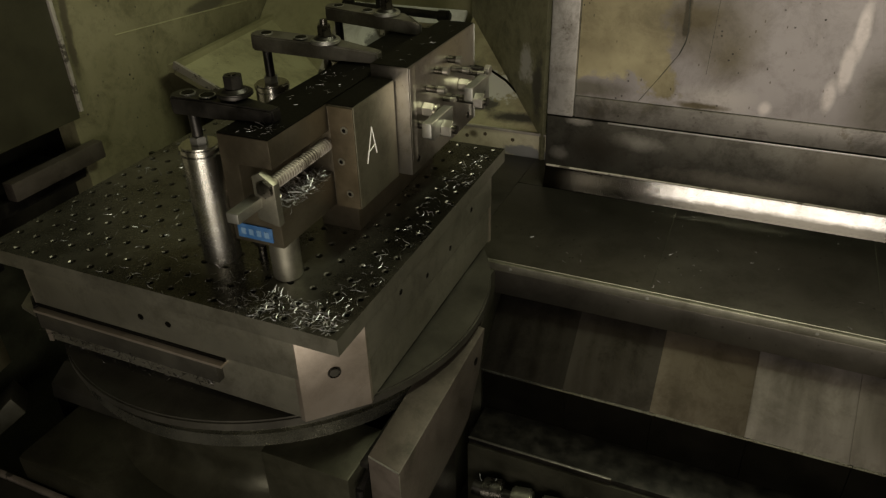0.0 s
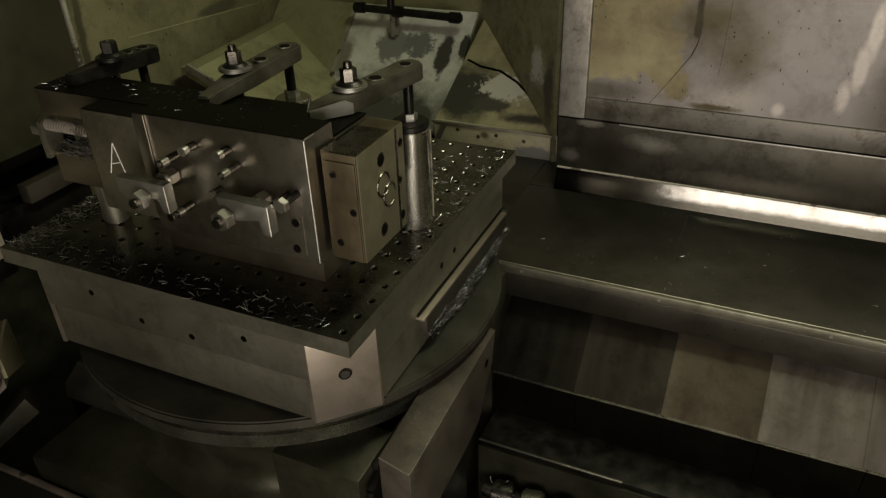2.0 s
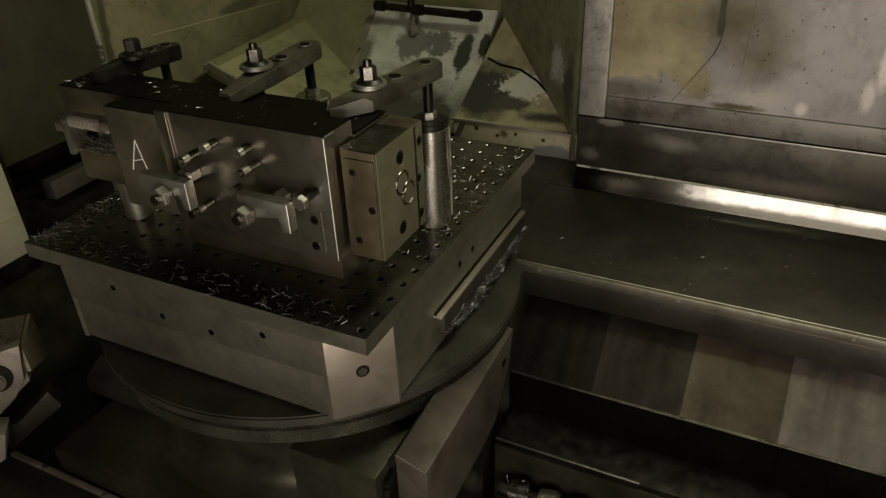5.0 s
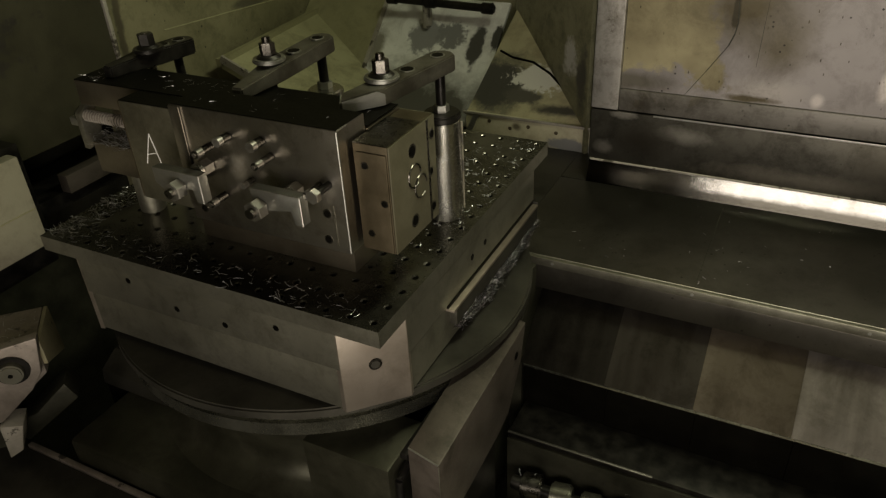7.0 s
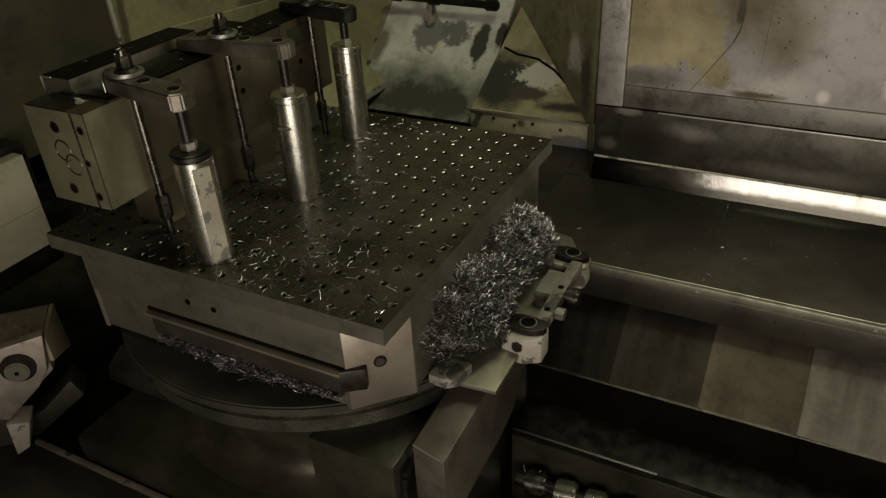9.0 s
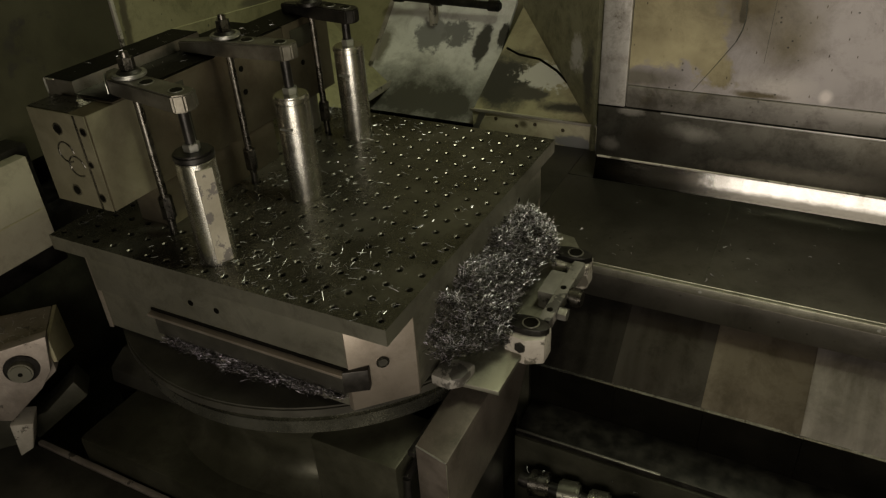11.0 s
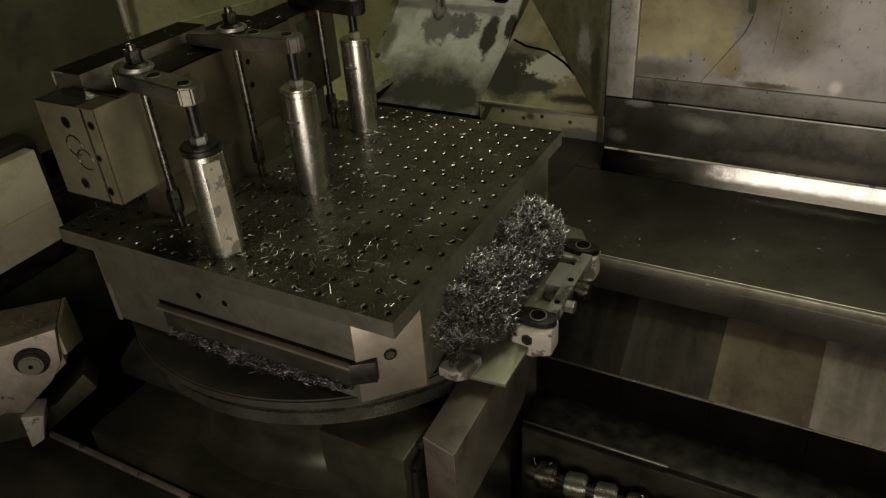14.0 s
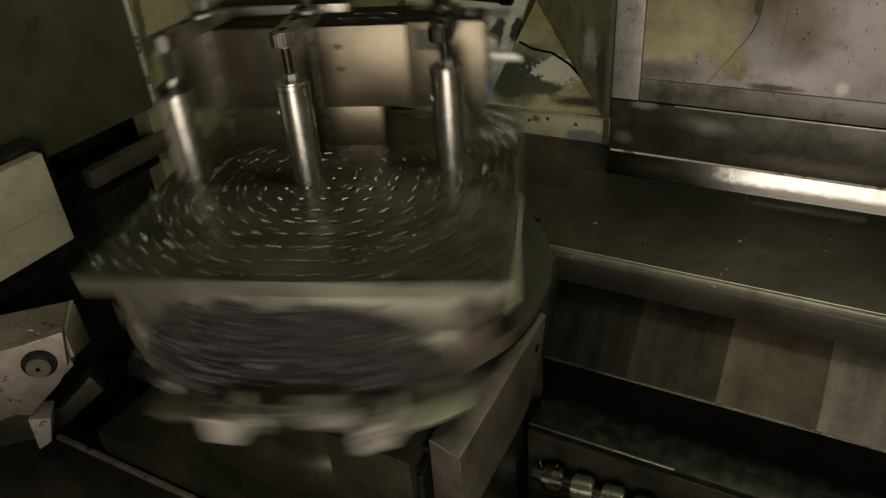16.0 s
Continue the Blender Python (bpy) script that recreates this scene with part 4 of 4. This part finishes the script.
def pillar(x, y, h, label, flat):
    t = thing("support_pillar", label, "support", (x, y, 0.0), "clamp pillars")
    body = part("body", rod((x, y, 0), (x, y, h - 0.012), 0.0275, 40, bevel=0.001), CHROME, t)
    part("cap", rod((x, y, h - 0.0115), (x, y, h), 0.0285, 40, bevel=0.003), BLACK if flat else CHROME, t)
    part("locknut", hexagon((x, y, h), (x, y, h + 0.011), 0.012), STEEL, t)
    part("screw", rod((x, y, h + 0.010), (x, y, 0.234), 0.0075, 18), BLACK, t)
    if flat:
        d = Vector((0.45, 0.89, 0)).normalized()
        s = Vector((-0.89, 0.45, 0))
        c = Vector((x, y, 0)) + d * 0.0265
        bm = slab([c - s * 0.012 + Vector((0, 0, 0.006)), c + s * 0.012 + Vector((0, 0, 0.006)), c + s * 0.012 + Vector((0, 0, h - 0.02)), c - s * 0.012 + Vector((0, 0, h - 0.02))], -0.0025)
        part("worn_flat", bm, SHELF_PAINT, body, "pale peeling flat on the pillar")
    else:
        d = Vector((0.99, 0.1, 0)).normalized()
        c = Vector((x, y, h * 0.72)) + d * 0.0268
        part("tommy_slot", rod(c - Vector((-0.1, 0.99, 0)) * 0.011, c + Vector((-0.1, 0.99, 0)) * 0.011, 0.0022, 10), STEEL, body)
    MOVING.append(t)


pillar(-0.200, -0.052, 0.180, "polished cylindrical steel support pillar on the pallet", False)
pillar(0.047, 0.002, 0.180, "polished cylindrical steel support pillar on the pallet", False)
pillar(0.257, -0.007, 0.172, "steel support pillar with a peeling pale flat", True)


def strap_clamp(heel, stud, tip, z_tip, z_heel, black, ground=False):
    """A bar from the heel screw over the stud to the tip on the workpiece."""
    look_of = BLACK if black else CLAMP
    label = "black oxide strap clamp bolted down on the workpiece" if black else "steel strap clamp bolted down on the workpiece"
    t = thing("strap_clamp", label, "clamp", (stud[0], stud[1], 0.0), "strap clamps")
    hx, hy = heel
    a, b = Vector((*tip, z_tip)), Vector((hx, hy, z_heel))
    d = b - a
    b = b + d.normalized() * 0.022
    L = (b - a).length
    w, th = 0.0195, 0.024
    outline = [(0, -0.009), (0.085, -w), (L - 0.01, -w), (L, -w + 0.012), (L, w - 0.012), (L - 0.01, w), (0.085, w), (0, 0.009)]
    if ground:
        outline = [(0, 0.010), (0.055, -w), (L - 0.01, -w), (L, -w + 0.012), (L, w - 0.012), (L - 0.01, w), (0.014, w)]
    bm = prism(outline, "z", 0, th, bevel=0)
    for v in bm.verts:
        if v.co.x < 0.001 and v.co.z > 0.01:
            v.co.z -= 0.007
    bmesh.ops.bevel(bm, geom=bm.edges[:], offset=0.0022, segments=2, affect="EDGES")
    yaw = math.atan2(d.y, d.x)
    pitch = math.atan2(d.z, math.hypot(d.x, d.y))
    m = Matrix.Translation(a) @ Matrix.Rotation(yaw, 4, "Z") @ Matrix.Rotation(-pitch, 4, "Y")
    bm.transform(m)
    bar = part("bar", bm, look_of, t)
    if ground:
        u, v = -0.0010, -0.0018
        bm = slab([(0.003 + u, 0.0083 + v, 0.002), (0.053 + u, -0.0194 + v, 0.002), (0.053 + u, -0.0194 + v, th - 0.008), (0.044 + u, -0.0144 + v, th - 0.002), (0.003 + u, 0.0083 + v, 0.017)], 0.0012)
        bm.transform(m)
        part("ground_flank", bm, STEEL, bar, "freshly ground pale flank")
    s = Vector((*stud, 0))
    f = (s - a).to_2d().length / d.to_2d().length
    z = z_tip + (z_heel - z_tip) * f + th
    # the open slot beside the stud and the heel's screw head
    for g, r in ((f + 0.24, 0.009), (0.985, 0.0085)):
        p = m @ Vector((g * d.length, 0, th))
        part("slot_rim", rod(p - Vector((0, 0, 0.001)), p + Vector((0, 0, 0.0008)), r + 0.002, 20), STEEL, bar)
        part("slot_hole", rod(p - Vector((0, 0, 0.001)), p + Vector((0, 0, 0.0013)), r, 20), HOLE, bar)
    part("washer", rod((s.x, s.y, z), (s.x, s.y, z + 0.006), 0.0235, 32, bevel=0.0015), look_of if black else STEEL, t)
    part("washer_seat", rod((s.x, s.y, z + 0.006), (s.x, s.y, z + 0.010), 0.0175, 32, 0.0135), BLACK, t)
    part("nut", hexagon((s.x, s.y, z + 0.010), (s.x, s.y, z + 0.027), 0.0125 if black else 0.0112), look_of if black else STUD, t)
    part("stud", rod((s.x, s.y, 0.0), (s.x, s.y, z + (0.028 if black else 0.035)), 0.006, 14, bevel=0.001), STUD, t)
    part("coupling_nut", hexagon((s.x, s.y, 0.028), (s.x, s.y, 0.066), 0.0105), STUD, t)
    MOVING.append(t)


strap_clamp((-0.196, -0.045), (-0.188, -0.117), (-0.203, -0.190), 0.2300, 0.2245, True)
strap_clamp((0.047, 0.002), (0.042, -0.113), (0.052, -0.200), 0.2310, 0.236, False)
strap_clamp((0.257, -0.007), (0.231, -0.121), (0.222, -0.197), 0.2300, 0.232, False, True)


def chip_tray():
    t = thing("chip_tray", "pale cast bracket shelf heaped with bright swarf", "bracket", (0.0, 0.36, -0.185))
    # a curved shelf on the pallet's rear face
    outer = []
    n = 14
    for i in range(n + 1):
        a = radians(65 + (124 - 65) * i / n)
        outer.append((0.455 * math.cos(a), min(0.412, 0.455 * math.sin(a))))
    bm = prism([(0.200, 0.303)] + outer + [(-0.27, 0.303)], "z", -0.176, -0.168, bevel=0.001)
    part("shelf", bm, IRON, t)
    part("foot", prism([(0.170, 0.316), (0.218, 0.316), (0.220, 0.345), (0.206, 0.362), (0.170, 0.366)], "z", -0.1675, -0.148, bevel=0.005), TRAY, t, "pale cast foot under the swarf")
    rail = part("outer_bar", box(-0.12, 0.058, 0.420, 0.440, -0.150, -0.128, bevel=0.003), TRAY, t)
    for x in (0.075, -0.140):
        boss = part("boss", prism([(x - 0.026, 0.382), (x + 0.026, 0.382), (x + 0.030, 0.418), (x + 0.016, 0.444), (x - 0.016, 0.444), (x - 0.028, 0.418)], "z", -0.186, -0.138, bevel=0.004), CAST, t, "pale worn cast boss")
        oval = [(x + 0.018 * math.cos(radians(k * 22.5)), 0.410 + 0.036 * math.sin(radians(k * 22.5))) for k in range(16)]
        part("boss_top", prism(oval, "z", -0.1375, -0.126, bevel=0.002), BLACK, boss, "black oily clamp pad")
        part("boss_ring", rod((x, 0.416, -0.1265), (x, 0.416, -0.1250), 0.0135, 24), NUT, boss)
        part("boss_hole", rod((x, 0.416, -0.1255), (x, 0.416, -0.1242), 0.0115, 24), HOLE, boss)
        part("boss_bolt", hexagon((x + 0.028, 0.410, -0.153), (x + 0.034, 0.410, -0.153), 0.009), BLACK, boss)
    for x in (0.03, -0.035):
        part("bar_hole", rod((x, 0.430, -0.1285), (x, 0.430, -0.127), 0.005, 12), HOLE, rail)
    part("knob", rod((-0.035, 0.440, -0.142), (-0.035, 0.462, -0.142), 0.016, 24, bevel=0.003), STUD, t)
    part("knob_nut", hexagon((0.015, 0.440, -0.142), (0.015, 0.454, -0.142), 0.011), NUT, t)
    part("web", box(-0.09, -0.02, 0.39, 0.4195, -0.168, -0.135, bevel=0.004), TRAY, t)
    MOVING.append(t)


chip_tray()


# ---- swarf
def curls(rng, spots, look_of, size=(0.006, 0.016), wide=(0.0005, 0.0011), steep=0.4):
    """Thin bent slivers, each a strip of three quads with two sides, at the given places."""
    verts, faces = [], []
    for x, y, z in spots:
        L, w = rng.uniform(*size), rng.uniform(*wide)
        yaw, tilt, bend = rng.uniform(0, 6.283), rng.uniform(-steep, steep), rng.uniform(-1.6, 1.6)
        base = len(verts)
        px, py, pz, h = x, y, z, yaw
        for k in range(4):
            nx, ny = -math.sin(h) * w, math.cos(h) * w
            lift = abs(math.sin(tilt)) * L * k / 3
            verts += [(px + nx, py + ny, pz + lift), (px - nx, py - ny, pz + lift + w * 0.7), (px, py, pz + lift + w * 1.2)]
            px += math.cos(h) * L / 3
            py += math.sin(h) * L / 3
            h += bend / 3
        for k in range(3):
            a = base + 3 * k
            for u in range(3):
                v = (u + 1) % 3
                faces.append((a + u, a + v, a + 3 + v, a + 3 + u))
    me = bpy.data.meshes.new("swarf")
    me.from_pydata(verts, [], faces)
    me.materials.append(look_of)
    me.update()
    return me


def heap(name, label, spots, look_of=None, **kw):
    rng = random.Random(len(spots))
    ob = new(name, curls(rng, spots, look_of or CHIP, **kw))
    tagged(ob, label, "swarf", "", "stuff")
    MOVING.append(ob)
    return ob


rng = random.Random(5)
spots = []
# loose on the plate: thicker at one front corner and along the edges
for cx, cy, s, n in ((-0.27, -0.02, 0.045, 90), (-0.285, -0.20, 0.04, 330), (-0.295, -0.285, 0.02, 90), (-0.22, -0.275, 0.05, 60), (0.28, -0.20, 0.035, 60), (0.26, 0.02, 0.06, 80),
                     (0.05, -0.28, 0.12, 60), (0.27, 0.22, 0.05, 50), (0.05, 0.2, 0.18, 220), (-0.15, 0.1, 0.1, 40), (0.24, 0.12, 0.05, 50), (0.10, -0.285, 0.10, 130), (-0.15, -0.28, 0.08, 90), (0.285, -0.05, 0.12, 110), (0.0, 0.0, 0.2, 160), (0.18, -0.28, 0.06, 120), (0.0, -0.29, 0.1, 80)):
    for _ in range(n):
        x, y = rng.gauss(cx, s), rng.gauss(cy, s)
        if abs(x) < 0.308 and abs(y) < 0.308 and not (-0.25 < x < 0.31 and -0.26 < y < -0.13):
            spots.append((x, y, 0.0003))
heap("plate_swarf", "loose bright steel chips scattered on the pallet", spots, size=(0.004, 0.015), wide=(0.0002, 0.00055), steep=0.45)
spots = [(rng.uniform(-0.245, 0.245), rng.uniform(-0.205, -0.14), 0.2296) for _ in range(24)] + [(rng.uniform(0.01, 0.24), rng.uniform(-0.262, -0.216), 0.2466) for _ in range(12)] + [(max(-0.25, rng.gauss(-0.225, 0.016)), rng.uniform(-0.204, -0.165), 0.2296) for _ in range(26)] + [(rng.gauss(-0.06, 0.03), rng.uniform(-0.205, -0.15), 0.2296) for _ in range(18)]
heap("top_swarf", "few bright chips on top of the casting", spots, DULL_CHIP, size=(0.003, 0.011), wide=(0.00015, 0.0004), steep=0.3)
spots = [(rng.uniform(-0.245, -0.15), rng.uniform(-0.222, -0.17), 0.1285 + abs(rng.gauss(0, 0.006))) for _ in range(260)]
heap("channel_swarf", "tangled chips lying in the casting's channel", spots, size=(0.006, 0.02), wide=(0.0002, 0.0005), steep=0.9)
def heaped(count, sink):
    """Places in the heap on the tray: high against the pallet, thin towards the bar, uneven."""
    out = []
    while len(out) < count:
        a = rng.uniform(radians(54), radians(130))
        r = rng.uniform(0.30, 0.405)
        x, y = r * math.cos(a) * 1.05, r * math.sin(a)
        if y < 0.313 or not -0.262 < x < 0.222 or (y > 0.378 and -0.11 < x < 0.06):
            continue
        slope = 1 - max(0.0, (y - 0.318) / 0.105)
        round_off = 1 - 0.75 * max(0.0, abs(x - 0.02) - 0.15) / 0.12
        top = -0.168 + max(0.004, 0.140 * slope * round_off) * (0.90 + 0.18 * noise.noise(Vector((x * 26, y * 26, 0))))
        out.append((x, y, rng.uniform(max(-0.168, top - 0.02), top) - sink))
    return out


heap("tray_swarf", "heap of tangled bright steel swarf on the bracket shelf", heaped(3900, 0.0), DULL_CHIP, size=(0.005, 0.014), wide=(0.0002, 0.0005), steep=0.8)
heap("tray_swarf_oily", "dark oily swarf under the bright chips on the shelf", heaped(9500, 0.002), DARK_CHIP, size=(0.004, 0.013), wide=(0.0003, 0.0007), steep=0.8)
def hanging(side, count):
    """Places in the fringe of chips that hangs below a guide rail."""
    out = []
    for _ in range(count):
        y = rng.uniform(-0.10, 0.235)
        deep = 0.036 * (1 - ((y - 0.05) / 0.2) ** 2) + 0.010
        out.append((side * rng.uniform(0.310, 0.324), y, -0.1285 - deep * rng.random() * (0.6 + 0.6 * abs(noise.noise(Vector((y * 40, side, 0)))))))
    return out


heap("guide_swarf", "fine grey swarf packed under the guide bar", hanging(1, 1300), DULL_CHIP, size=(0.004, 0.011), wide=(0.0002, 0.0004), steep=1.0)
heap("guide_swarf_oily", "dark oily swarf packed under the guide bar", hanging(1, 3000) + hanging(-1, 260), DARK_CHIP, size=(0.004, 0.010), wide=(0.0003, 0.0006), steep=1.0)


def still_heap(name, label, spots, look_of, **kw):
    ob = new(name, curls(random.Random(len(spots)), spots, look_of, **kw))
    return tagged(ob, label, "swarf", "", "stuff")


spots = []
for _ in range(150):
    u, v = rng.uniform(0.01, 0.30), rng.uniform(0.006, 0.108)
    spots.append((-0.393 - 0.7071 * (u + v), -0.341 - 0.7071 * (u - v), -0.2205 + 0.0115 * u))
still_heap("block_swarf", "loose bright chips on top of the locating block", spots, CHIP, size=(0.003, 0.012), wide=(0.0002, 0.0005), steep=0.5)
spots = [(rng.uniform(0.30, 1.30), rng.uniform(0.24, 0.56), -0.1998) for _ in range(46)]
still_heap("ledge_swarf", "few small chips lying on the way cover", spots, DULL_CHIP, size=(0.002, 0.009), wide=(0.0003, 0.0008), steep=0.3)
spots = [(rng.uniform(0.36, 1.2), rng.uniform(-0.27, -0.06), -0.6095) for _ in range(120)] + [(rng.uniform(0.38, 1.2), rng.gauss(0.0, 0.02), -0.55) for _ in range(60)]
still_heap("trough_swarf", "wet chips lying in the conveyor trough", spots, CHIP, size=(0.004, 0.014), wide=(0.0003, 0.0009), steep=0.5)


# ---- what moves
PROFILE = ((-0.6, 0), (-0.5, 0.8), (-0.4, 5.5), (-0.3, 14), (-0.2, 25), (-0.1, 36), (0.0, 46.5), (0.1, 57.5), (0.2, 69.5), (0.3, 81), (0.4, 87), (0.5, 89.3), (0.6, 90))


def motions():
    rows = [(0.0, 90.0)]
    for mid, start in ((0.905, 90), (8.18, 0), (15.852, -90)):
        rows += [(mid + dt, start - a) for dt, a in PROFILE if mid + dt <= 16.01]
    rows = [r for r in rows if r[0] < 15.92] + [(15.92, -145.5), (16.0, -159.5)]
    for t in MOVING:
        base = Matrix.Translation(t.location)
        walk(t, [(s, pose(0, 0, 0, 0, 0, a) @ base) for s, a in rows])


motions()
